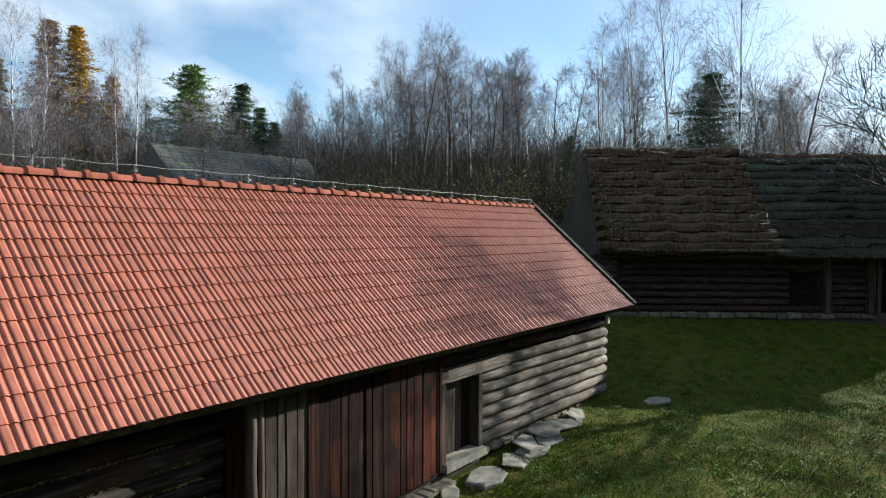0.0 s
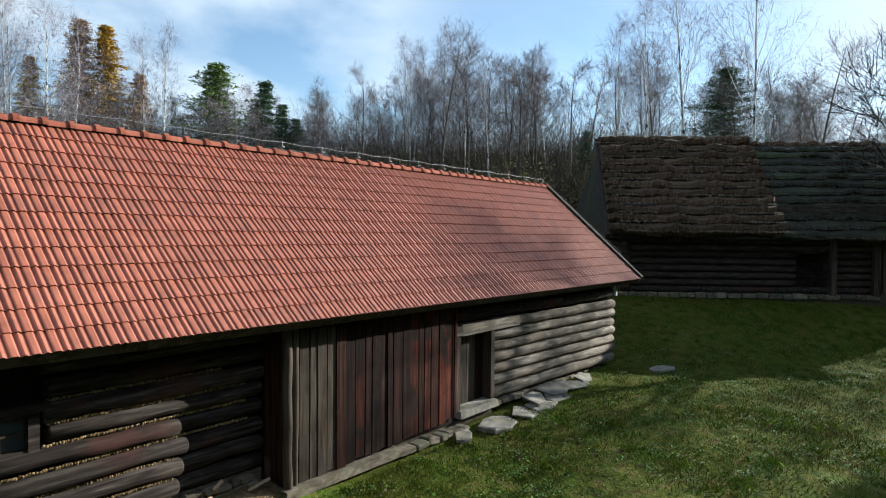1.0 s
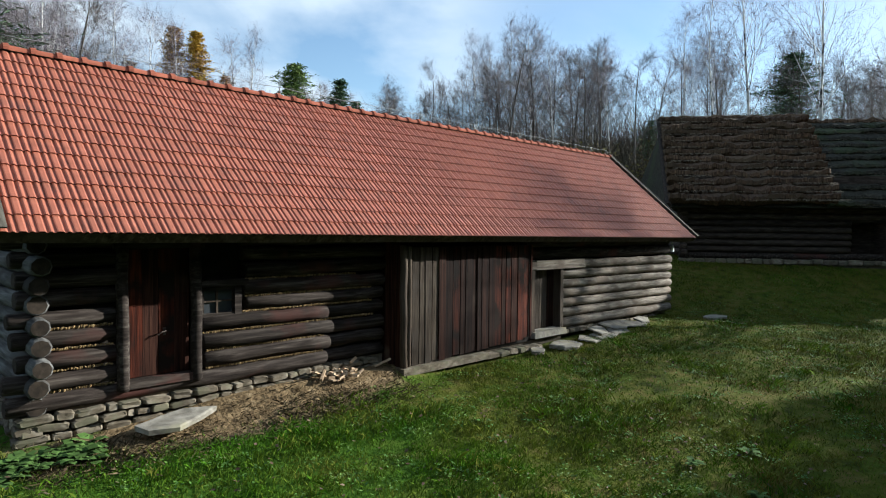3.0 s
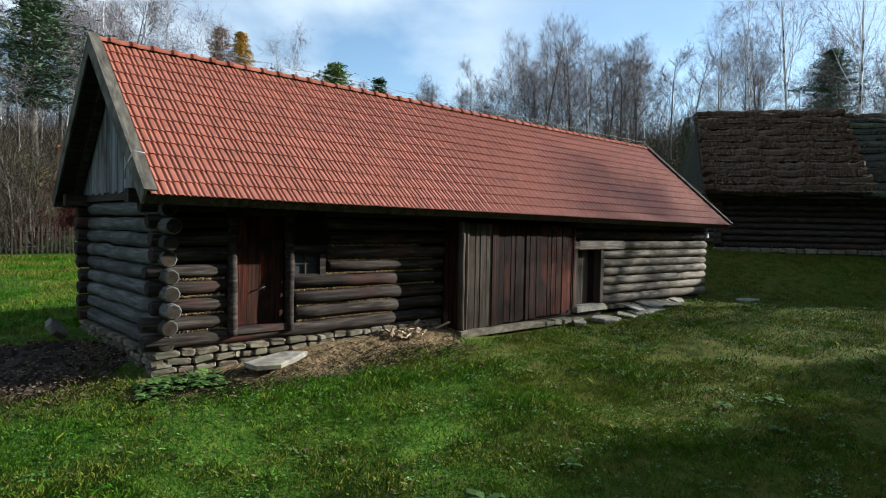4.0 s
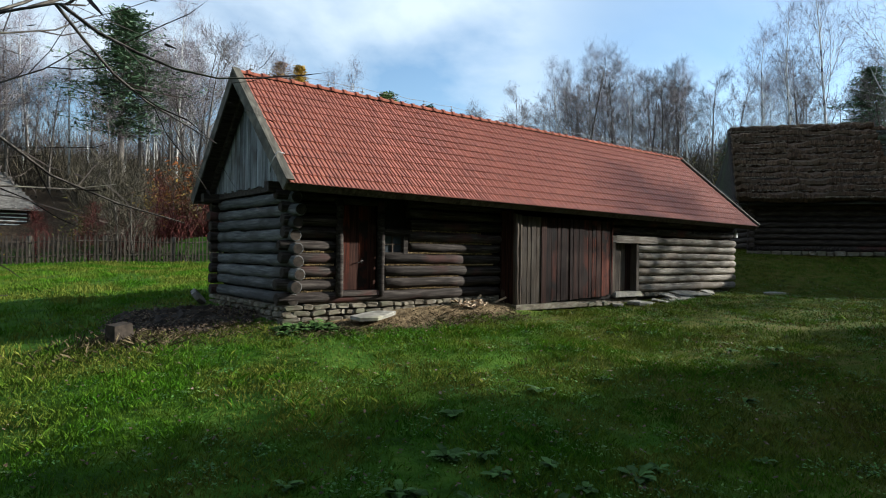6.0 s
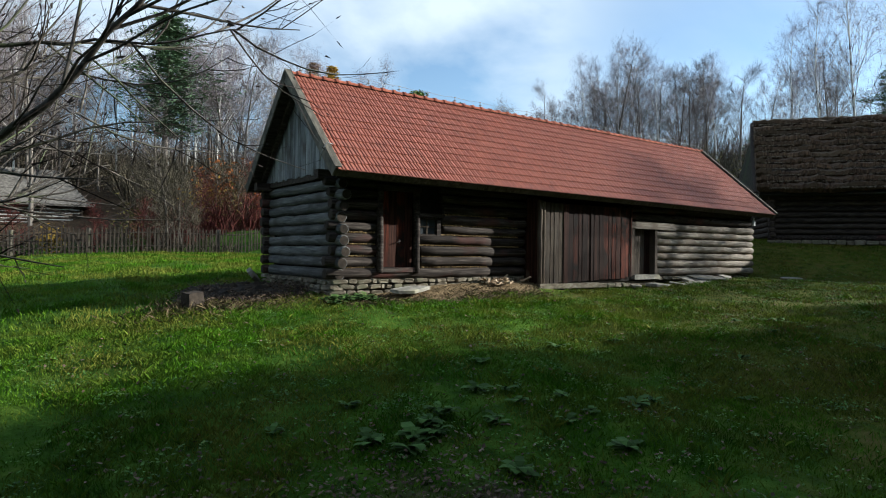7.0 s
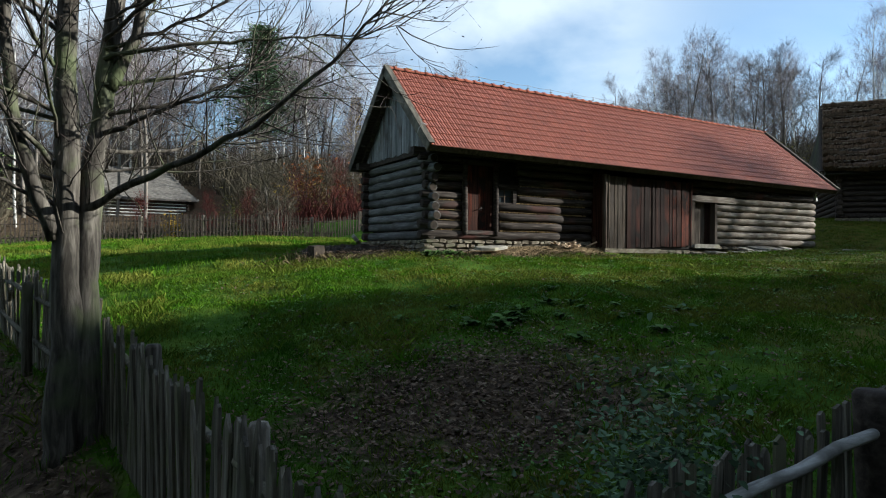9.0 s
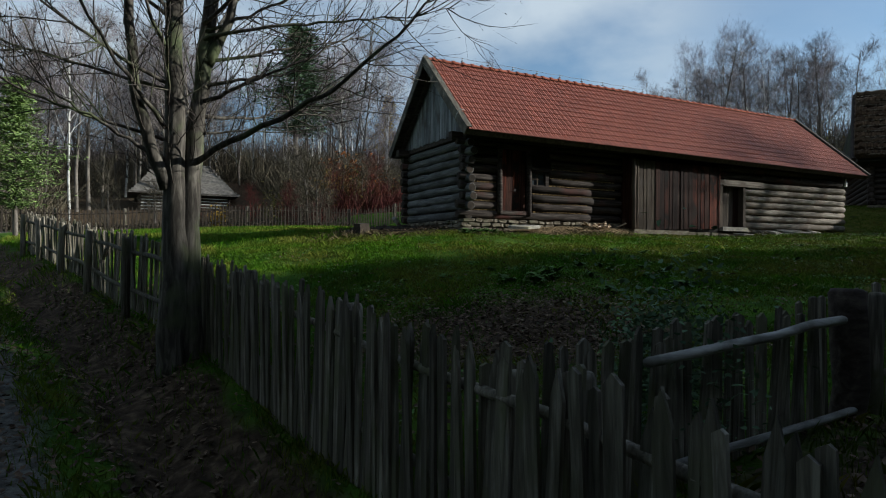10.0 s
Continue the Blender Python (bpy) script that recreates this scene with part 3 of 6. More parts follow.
def stone_mesh(seed, sx, sy, sz):
    """A rough flat-faced building stone, its face towards -y."""
    rr = random.Random(seed)
    b = Build()
    edge = [(-0.5, -0.36), (-0.4, -0.5), (0.38, -0.5), (0.5, -0.3), (0.5, 0.34), (0.36, 0.5), (-0.36, 0.5), (-0.5, 0.3)]
    edge = [(x * sx * rr.uniform(0.93, 1.0), z * sz * rr.uniform(0.88, 1.0)) for x, z in edge]
    back = [(x, sy / 2, z) for x, z in edge]
    mid = [(x, -sy / 2 + 0.03, z) for x, z in edge]
    face = [(x * 0.86, -sy / 2 + rr.uniform(-0.012, 0.012), z * 0.8) for x, z in edge]
    b.add(back + mid + face, [(k, (k + 1) % 8, 8 + (k + 1) % 8, 8 + k) for k in range(8)] + [(8 + k, 8 + (k + 1) % 8, 16 + (k + 1) % 8, 16 + k) for k in range(8)] + [tuple(16 + k for k in range(8)), tuple(reversed(range(8)))])
    return b.mesh("stone")


def stone_course(a, c, z0, z1, face, axis, seed):
    """A course of rough stones along the front (x) or the gable (y)."""
    rr = random.Random(seed)
    t = a
    while t < c:
        w = rr.uniform(0.12, 0.48)
        h = (z1 - z0) * rr.uniform(0.68, 1.02)
        me = stone_mesh(rr.randrange(9999), w * 0.96, 0.26, h)
        tilt = rr.uniform(-6, 6)
        if axis == "x":
            m = pose(t + w / 2, face + 0.1 + rr.uniform(-0.03, 0.03), z0 + h / 2, 0, tilt, rr.uniform(-5, 5))
        else:
            m = pose(face + 0.1 + rr.uniform(-0.03, 0.03), t + w / 2, z0 + h / 2, 0, tilt, -90 + rr.uniform(-5, 5))
        part("stone", me, m_stone, footing, m=m)
        t += w


for z0, z1, a, c in ((-0.33, -0.21, -0.12, 5.8), (-0.46, -0.33, -0.14, 5.9), (-0.6, -0.46, -0.16, 3.0), (-0.76, -0.6, -0.16, 1.2), (-0.9, -0.76, -0.16, 0.6)):
    stone_course(a, c, z0, z1, -0.02, "x", int(-z0 * 1000))
for z0, z1 in ((-0.36, -0.23), (-0.5, -0.36), (-0.64, -0.5), (-0.8, -0.64), (-0.96, -0.8)):
    stone_course(-0.05, 4.6, z0, z1, -0.02, "y", int(-z0 * 1000) + 7)
stone_course(11.95, 17.7, -0.40, -0.26, -0.42, "x", 901)
stone_course(8.6, 10.7, -0.58, -0.44, -0.62, "x", 902)
sill = Build()
sill.box((6.15, -0.62, -0.56), (8.7, -0.36, -0.42))
part("gate_sill", sill, m_stone, barn, "flat stone sill under the gate")

# ---- dwelling door and window ----
door = part("door", (lambda b: (b.box((1.3, 0.16, 0.06), (2.26, 0.2, 2.0)), b)[-1])(Build()), m_plank_red, barn, "red-brown plank door")
for i in range(4):
    b = Build()
    b.box((1.31 + 0.235 * i, 0.128 + 0.006 * (i % 2), 0.07), (1.31 + 0.235 * i + 0.228, 0.158, 1.98))
    part("plank", b, m_plank_dark if i % 2 else m_plank_red, door)
b = Build()
b.tube([(1.86, 0.125, 0.72), (1.86, 0.07, 0.73), (1.80, 0.065, 0.72), (1.74, 0.07, 0.68)], [0.012, 0.012, 0.013, 0.01], 6)
b.box((1.84, 0.118, 0.66), (1.88, 0.127, 0.78))
part("latch", b, m_rust, door, "bent iron latch")
for x, s in ((1.22, 11), (2.31, 12)):
    part("door_post", log_build((x, -0.01, -0.09), (x, 0.02, 2.1), 0.088, s, n=10), m_log_x, barn, "round grey door post", smooth=True)
b = Build()
b.box((1.28, -0.04, -0.06), (2.26, 0.2, 0.055))
part("threshold", b, m_log_x, barn)
b = Build()
b.box((1.1, 0.0, 2.0), (2.45, 0.18, 2.12))
part("lintel", b, m_beam, barn)

win = part("window", (lambda b: (b.box((2.44, 0.16, 0.9), (3.06, 0.17, 1.32)), b)[-1])(Build()), m_pane, barn, "small dark window pane")
fr = Build()
fr.box((2.40, 0.06, 0.88), (2.46, 0.17, 1.36))
fr.box((2.98, 0.04, 0.84), (3.10, 0.17, 1.36))
fr.box((2.46, 0.06, 0.88), (2.98, 0.17, 0.93))
fr.box((2.46, 0.06, 1.31), (2.98, 0.17, 1.36))
part("window_frame", fr, m_log_x, win)
b = Build()
b.box((2.695, 0.12, 0.93), (2.725, 0.155, 1.31))
b.box((2.46, 0.125, 1.11), (2.98, 0.155, 1.135))
part("glazing_bar", b, m_plank_grey, win)
b = Build()
b.box((2.36, 0.0, 1.37), (3.2, 0.2, 1.47))
part("window_lintel", b, m_log_x, win)

# ---- the planked gate bay ----
bay = part("gate", (lambda b: (b.box((6.3, -0.40, -0.4), (10.5, -0.36, 1.95)), b)[-1])(Build()), m_inside_shade, barn, "tall closed plank gate, grey to red-brown")
x, i = 6.5, 0
while x < 10.42:
    w = rnd.uniform(0.15, 0.25)
    w = min(w, 10.46 - x)
    lo = -0.43 + 0.155 * (x - 6.5) / 4 + rnd.uniform(-0.015, 0.02)
    b = Build()
    y = -0.47 + rnd.uniform(-0.022, 0.016)
    b.box((0, 0, 0), (w - rnd.uniform(0.008, 0.03), 0.035, 1.96 - lo), pose(x, y, lo, 0, rnd.uniform(-0.25, 0.25), rnd.uniform(-1.5, 1.5)))
    mat = m_plank_grey if x < 7.15 else (m_plank_red if (x > 9.1 and rnd.random() < 0.65) or rnd.random() < 0.2 else m_plank_dark)
    part("plank", b, mat, bay)
    x += w
for xx, r, s in ((6.42, 0.055, 21), (6.27, 0.075, 22)):
    part("corner_post", log_build((xx, -0.46, -0.44), (xx, -0.45, 2.0), r, s, n=9), m_plank_grey, bay, smooth=True)
for k in range(4):
    b = Build()
    b.box((6.235, -0.4 + 0.16 * k, -0.5), (6.27, -0.4 + 0.16 * k + 0.15, 2.1))
    part("side_board", b, m_plank_dark, bay)

# ---- small door ----
low = part("door", (lambda b: (b.box((10.72, -0.10, -0.2), (11.88, -0.06, 1.34)), b)[-1])(Build()), m_plank_grey, barn, "low grey plank door")
for i, (a, c) in enumerate(((10.72, 10.98), (10.985, 11.25), (11.255, 11.56), (11.565, 11.86))):
    b = Build()
    b.box((a, -0.135, -0.2), (c - 0.008, -0.102, 1.31))
    # the last plank's dark material paints the shadow beside the right post
    part("plank", b, m_plank_grey if i < 3 else m_plank_dark, low)
for a, c, y0 in ((10.54, 10.70, -0.40), (11.86, 12.0, -0.36)):
    b = Build()
    b.box((a, y0, -0.24), (c, -0.06, 1.34), taper=0.006)
    part("door_post", b, m_plank_grey, low)
part("lintel", (lambda b: (b.box((10.76, -0.40, 1.33), (13.0, -0.16, 1.56), taper=0.02), b)[-1])(Build()), m_log_pale, low, "hewn pale lintel beam")
part("post_head", (lambda b: (b.box((10.52, -0.42, 1.35), (10.74, -0.16, 1.54), taper=0.012), b)[-1])(Build()), m_log_pale, low)
part("threshold", (lambda b: (b.box((10.6, -0.5, -0.36), (12.0, -0.06, -0.21), taper=0.03), b)[-1])(Build()), m_slab, low)
for xx in (12.8, 13.9, 15.0, 16.1, 17.0):
    peg = Build()
    peg.tube([(xx, -0.5 - 0.02 * (xx - 12), 1.78), (xx, -0.1, 1.80)], [0.045, 0.045], 8)
    part("rafter_peg", peg, m_beam, right_wall)

# ---- roof ----
L_FRONT = math.hypot(RIDGE_Y - EAVE_Y, RIDGE_Z - EAVE_Z)
A_FRONT = math.degrees(math.atan2(RIDGE_Z - EAVE_Z, RIDGE_Y - EAVE_Y))
L_BACK = math.hypot(BACK_Y - RIDGE_Y, RIDGE_Z - EAVE_Z)
A_BACK = math.degrees(math.atan2(RIDGE_Z - EAVE_Z, BACK_Y - RIDGE_Y))
X0, X1 = BARN_LEN
M_FRONT = pose(X0, EAVE_Y, EAVE_Z, A_FRONT, 0, 0)
M_BACK = pose(X1, BACK_Y, EAVE_Z, 0, 0, 180) @ pose(0, 0, 0, A_BACK, 0, 0)
deck = Build()
LEN = X1 - X0
deck.box((0.02, 0.04, -0.09), (LEN - 0.02, L_FRONT, -0.045), M_FRONT)
deck.box((0.02, 0.04, -0.09), (LEN - 0.02, L_BACK, -0.045), M_BACK)
roof = part("roof", deck, m_beam, barn, "pitched roof of brick-red profiled tiles")
for k in range(20):
    xx = 0.35 + k * (LEN - 0.7) / 19
    for m, ln in ((M_FRONT, L_FRONT), (M_BACK, L_BACK)):
        raft = Build()
        raft.box((xx - 0.06, 0.06, -0.22), (xx + 0.06, ln - 0.1, -0.092), m)
        part("rafter", raft, m_beam, roof)
b = Build()
b.box((0, -0.012, -0.2), (LEN, 0.02, -0.035), M_FRONT)
part("fascia_board", b, m_plank_grey, roof, "brown fascia board along the eave")
b = Build()
b.box((0, -0.01, -0.19), (LEN, 0.022, -0.03), M_BACK)
part("fascia_board", b, m_verge, roof)
for m, ln in ((M_FRONT, L_FRONT), (M_BACK, L_BACK)):
    for a, c in ((-0.035, 0.002), (LEN - 0.002, LEN + 0.035)):
        b = Build()
        b.box((a, -0.02, -0.2), (c, ln, 0.045), m)
        part("verge_board", b, m_verge, roof, "weathered grey barge board")
    for a, c in ((-0.05, 0.13), (LEN - 0.06, LEN + 0.05)):
        if m is M_FRONT:
            b = Build()
            b.box((a, -0.02, 0.047), (c, ln + 0.02, 0.075), m)
            part("verge_cap", b, m_verge, roof)

COURSES, COLUMNS = 13, 96
TILE_W = (LEN - 0.1) / COLUMNS
EXPO = (L_FRONT - 0.03) / COURSES


def tile_arrays():
    """Vertices and faces of one grooved interlocking tile, origin at its lower left corner."""
    w = TILE_W
    prof = [(0.0, 0.004), (0.05, 0.015), (0.12, 0.019), (0.36, 0.019), (0.43, 0.012), (0.48, 0.0), (0.56, 0.0), (0.62, 0.014), (0.70, 0.021), (0.79, 0.017), (0.87, 0.003), (0.95, 0.0), (1.0, 0.002)]
    vs = []
    for v, z0 in ((0.0, 0.024), (EXPO + 0.035, 0.0)):
        vs += [(p * w, v, z0 + z) for p, z in prof]
    vs += [(p * w, 0.003, z + 0.012) for p, z in prof]
    n = len(prof)
    fs = [(k, k + 1, n + k + 1, n + k) for k in range(n - 1)] + [(2 * n + k, 2 * n + k + 1, k + 1, k) for k in range(n - 1)]
    return vs, fs


tv, tf = tile_arrays()
tile_build = Build()
tile_build.add(tv, tf)
tile_mesh = tile_build.mesh("tile")
# the stretch nearest to the flight gets single tiles, the rest is one mesh
rest = Build()
single = []
for j in range(COURSES):
    for i in range(COLUMNS):
        m = M_FRONT @ Matrix.Translation((0.05 + i * TILE_W + rnd.uniform(-0.0012, 0.0012), j * EXPO - 0.03 + rnd.uniform(-0.004, 0.004), rnd.uniform(-0.0008, 0.0008) - 0.03)) @ pose(0, 0, 0, rnd.uniform(-0.12, 0.12), rnd.uniform(-0.12, 0.12), rnd.uniform(-0.2, 0.2))
        if 14 <= i < 37:
            single.append(m)
        else:
            rest.add([m @ Vector(v) for v in tv], tf)
back = Build()
back_expo = (L_BACK - 0.03) / 12
for j in range(12):
    for i in range(COLUMNS):
        m = M_BACK @ Matrix.Translation((0.05 + i * TILE_W, j * back_expo - 0.03, -0.03))
        back.add([m @ Vector(v) for v in tv], tf)
part("tile_field", rest, m_tile, roof, kind="stuff")
part("tile_field", back, m_tile, roof, kind="stuff")

# ridge caps, clips and the lightning wire
ridge_n = 52
rl = LEN / ridge_n
cap = Build()
ring = []
for v, r in ((0.0, 0.098), (rl * 0.8, 0.09), (rl * 0.82, 0.118), (rl * 1.03, 0.126), (rl * 1.03, 0.09)):
    ring.append([(v, r * 1.05 * math.cos(a), r * math.sin(a)) for a in [math.pi * k / 8 for k in range(9)]])
cap.add([p for r in ring for p in r], [(i * 9 + k, (i + 1) * 9 + k, (i + 1) * 9 + k + 1, i * 9 + k + 1) for i in range(4) for k in range(8)])
cap_mesh = cap.mesh("ridge_tile")
for k in range(ridge_n):
    part("ridge_tile", cap_mesh, m_ridge, roof, m=pose(X0 + k * rl, RIDGE_Y, RIDGE_Z - 0.055 + rnd.uniform(-0.004, 0.004), 0, 0, rnd.uniform(-0.6, 0.6)))
clip_b = Build()
clip_b.tube([(0, 0, 0.05), (0, 0, 0.2)], [0.008, 0.008], 6)
clip_b.box((-0.025, -0.05, 0.095), (0.025, 0.05, 0.115))
clip_b.box((-0.018, -0.012, 0.185), (0.018, 0.012, 0.21))
clip_mesh = clip_b.mesh("wire_clip")
wire = []
for k in range(19):
    xx = X0 + 0.4 + k * (LEN - 0.6) / 18
    part("wire_clip", clip_mesh, m_iron, roof, m=pose(xx, RIDGE_Y, RIDGE_Z, 0, 0, rnd.uniform(-8, 8)))
    wire += [(xx, RIDGE_Y, RIDGE_Z + 0.2), (xx + (LEN - 0.6) / 36, RIDGE_Y, RIDGE_Z + 0.175)]
wire = wire[:-1] + [(X1 + 0.02, RIDGE_Y - 0.1, RIDGE_Z + 0.05), (X1 + 0.05, RIDGE_Y - 1.2, RIDGE_Z - 1.0), (X1 + 0.08, RIDGE_Y - 2.3, RIDGE_Z - 2.0), (X1 + 0.03, RIDGE_Y - 2.5, RIDGE_Z - 2.3)]
b = Build()
b.tube(wire, [0.006] * len(wire), 5)
part("lightning_wire", b, m_iron, roof, "thin galvanised lightning wire", smooth=True)
b = Build()
b.tube([(X0 + 0.1, -0.62, 2.86), (X0 - 0.06, -0.66, 2.88), (X0 - 0.12, -0.60, 2.76), (X0 - 0.14, -0.5, 2.6), (X0 - 0.13, -0.46, 2.48)], [0.011] * 5, 6)
part("wire_end", b, m_iron, roof, "loose curled wire end", smooth=True)

# gable boards above the log walls
for gx, sgn, seed in ((0.02, -1, 3), (17.72, 1, 4)):
    gable = part("gable", (lambda b: (b.box((gx - 0.05, -0.1, 2.24), (gx + 0.12, 4.5, 2.42)), b)[-1])(Build()), m_beam, barn, "boarded gable over a dark tie beam")
    rr = random.Random(seed)
    y = -0.05
    while y < 4.45:
        w = rr.uniform(0.13, 0.2)
        top = []
        for yy in (y, y + w - 0.012):
            front_z = EAVE_Z + (yy - EAVE_Y) * (RIDGE_Z - EAVE_Z) / (RIDGE_Y - EAVE_Y)
            back_z = EAVE_Z + (BACK_Y - yy) * (RIDGE_Z - EAVE_Z) / (BACK_Y - RIDGE_Y)
            top.append(min(front_z, back_z) - 0.16)
        lo = 2.38 + rr.uniform(-0.03, 0.02)
        b = Build()
        o = rr.uniform(-0.008, 0.008)
        xa, xb = gx + sgn * (0.07 + o) , gx + sgn * (0.045 + o)
        if min(top) > lo + 0.05:
            b.add([(xa, y, lo), (xa, y + w - 0.012, lo), (xa, y + w - 0.012, top[1]), (xa, y, top[0]), (xb, y, lo), (xb, y + w - 0.012, lo), (xb, y + w - 0.012, top[1]), (xb, y, top[0])],
                  [(0, 1, 2, 3), (7, 6, 5, 4), (0, 4, 5, 1), (1, 5, 6, 2), (2, 6, 7, 3), (3, 7, 4, 0)])
            part("board", b, m_gable, gable)
        y += w
b = Build()
b.box((X0 + 0.08, 0.1, 2.16), (0.3, 0.32, 2.38))
b.box((X0 + 0.08, 4.2, 2.16), (0.3, 4.42, 2.38))
b.box((0.0, -0.06, 2.2), (18.0, 0.16, 2.34))
part("wall_plate", b, m_beam, barn)

box_b = Build()
box_b.box((17.80, -0.66, 1.66), (17.9, -0.54, 1.86), taper=0.006)
box_b.tube([(17.85, -0.6, 1.86), (17.86, -0.62, 1.97)], [0.02, 0.02], 8)
solo("junction_box", box_b, m_white, "small white electrical box fixed to the barn corner", "electrical box")


# ---- the thatched house ----
def hp(u, v, z):
    """House coordinates: u along the ridge, v inward from the camera's side, to the place's."""
    return Vector((0.6 * u + 0.8 * v, -0.8 * u + 0.6 * v, z))


house = thing("thatched_house", tuple(hp(20, 24, 1.2)), "old log house with a layered straw thatch roof", "house")
hwall = part("wall", (lambda b: (b.add([hp(u, v, z) for z in (0.4, 4.6) for u, v in ((12.9, 19.75), (19.3, 19.75), (19.3, 28.5), (12.9, 28.5))] + [hp(u, v, z) for z in (0.4, 4.6) for u, v in ((20.7, 19.75), (26, 19.75), (26, 28.5), (20.7, 28.5))] + [hp(u, v, z) for z in (2.75, 4.6) for u, v in ((19.3, 19.75), (20.7, 19.75), (20.7, 28.5), (19.3, 28.5))] + [hp(u, v, z) for z in (0.4, 4.6) for u, v in ((19.3, 21.0), (20.7, 21.0), (20.7, 28.5), (19.3, 28.5))],
    [tuple(k * 8 + i for i in f) for k in range(4) for f in ((0, 1, 5, 4), (1, 2, 6, 5), (2, 3, 7, 6), (3, 0, 4, 7), (4, 5, 6, 7))]), b)[-1])(Build()), m_house_log, house, "dark horizontal log wall")
for i in range(9):
    z = 1.36 + 0.265 * i
    spans = ((12.75, 19.3), (20.7, 22.3)) if 1 <= i <= 5 else ((12.75, 22.3),)
    for a, c in spans:
        part("log", log_build(hp(a, 19.72, z), hp(c, 19.72, z), 0.135, 500 + i, n=10, step=0.9), m_house_log if i else m_log_x, hwall, smooth=True)
for i in range(9):
    z = 1.48 + 0.265 * i
    part("log", log_build(hp(12.9, 19.5, z), hp(12.9, 28.4, z), 0.135, 520 + i, n=10, step=0.9), m_house_log, hwall, smooth=True)
for u, w in ((20.62, 0.2), (22.2, 0.24), (23.2, 0.2)):
    b = Build()
    b.box((-w / 2, -0.1, 0), (w / 2, 0.1, 2.2), Matrix.Translation(hp(u, 19.5, 1.2)) @ pose(0, 0, 0, 0, 0, -53.13), taper=0.01)
    part("door_post", b, m_plank_grey, house)
hdoor = part("door", (lambda b: (b.box((0, 0.08, 0), (0.86, 0.12, 1.95), Matrix.Translation(hp(22.32, 19.55, 1.25)) @ pose(0, 0, 0, 0, 0, -53.13)), b)[-1])(Build()), m_plank_dark, house, "grey plank door")
for k in range(5):
    b = Build()
    b.box((0.17 * k, 0.03, 0), (0.17 * k + 0.16, 0.075, 1.93), Matrix.Translation(hp(22.33, 19.55, 1.26)) @ pose(0, 0, 0, 0, 0, -53.13))
    part("plank", b, m_plank_grey if k % 2 else m_plank_dark, hdoor)
hstones = part("foundation", (lambda b: (b.box((0, 0, -0.6), (13.2, 0.4, 0.0), Matrix.Translation(hp(12.8, 19.6, 1.24)) @ pose(0, 0, 0, 0, 0, -53.13)), b)[-1])(Build()), m_mortar, house)
rr = random.Random(8)
u = 12.7
while u < 22:
    w = rr.uniform(0.25, 0.6)
    part("stone", stone_mesh(rr.randrange(9999), w * 0.95, 0.3, rr.uniform(0.16, 0.24)), m_stone, hstones, m=Matrix.Translation(hp(u + w / 2, 19.62, 1.14 + rr.uniform(-0.02, 0.02))) @ pose(0, 0, 0, 0, 0, -53.13))
    u += w

TH_EAVE, TH_RIDGE, TH_V0, TH_V1 = 3.36, 7.56, 18.55, 24.1


def thatch_course(k, n, span0, span1, v0, z0, v1, z1, seed, thick):
    """One ragged course of straw on the slope from (v0, z0) to (v1, z1)."""
    rr = random.Random(seed)
    b = Build()
    t0, t1 = k / n, (k + 1.35) / n
    u0, u1 = (a + (c - a) * t0 for a, c in (span0, span1))
    slope = Vector((v1 - v0, z1 - z0)).normalized()
    nv, nz = -slope.y, slope.x
    cols = int((u1 - u0) / 0.11)
    rows = []
    wave = rr.uniform(0, 9)
    for i in range(cols + 1):
        u = u0 + (u1 - u0) * i / cols
        sag = 0.07 * math.sin(u * 1.1 + wave) + 0.035 * math.sin(u * 4.7 + 2 * wave) + rr.uniform(-0.03, 0.03)
        th = thick * 1.25 * (1 + 0.12 * math.sin(u * 3.1 + wave) + rr.uniform(-0.15, 0.15))
        ring = []
        for s, h in ((sag / 5.5 + 0.012, 0.0), (sag / 5.5, th * 0.75), (sag / 5.5 + 0.014, th * 1.05), ((t1 - t0) * 0.5, th * 0.72), (t1 - t0, 0.02)):
            t = min(1.02, t0 + s)
            v, z = v0 + (v1 - v0) * t, z0 + (z1 - z0) * t
            ring.append(hp(u, v + nv * h, z + nz * h + rr.uniform(-0.012, 0.012)))
        rows.append(ring)
    vs = [p for r in rows for p in r]
    fs = [(i * 5 + j, (i + 1) * 5 + j, (i + 1) * 5 + j + 1, i * 5 + j + 1) for i in range(cols) for j in range(4)]
    fs += [tuple(range(5)), tuple(reversed([cols * 5 + j for j in range(5)]))]
    b.add(vs, fs)
    return b


def strands(n, u0, u1, v0, z0, v1, z1, seed, courses, thick):
    rr = random.Random(seed)
    b = Build()
    slope = Vector((v1 - v0, z1 - z0)).normalized()
    nv, nz = -slope.y, slope.x
    for _ in range(n):
        t = min(1, (rr.randrange(courses) + rr.uniform(-0.05, 0.12)) / courses)
        u = rr.uniform(u0, u1)
        v, z = v0 + (v1 - v0) * t + nv * thick * 0.9, z0 + (z1 - z0) * t + nz * thick * 0.9
        ln = rr.uniform(0.06, 0.2)
        du = rr.uniform(-0.05, 0.05)
        out = rr.uniform(-0.01, 0.06)
        b.add([hp(u - 0.006, v, z), hp(u + 0.006, v, z), hp(u + du, v - slope.x * ln + nv * out, z - slope.y * ln + nz * out)], [(0, 1, 2)])
    return b


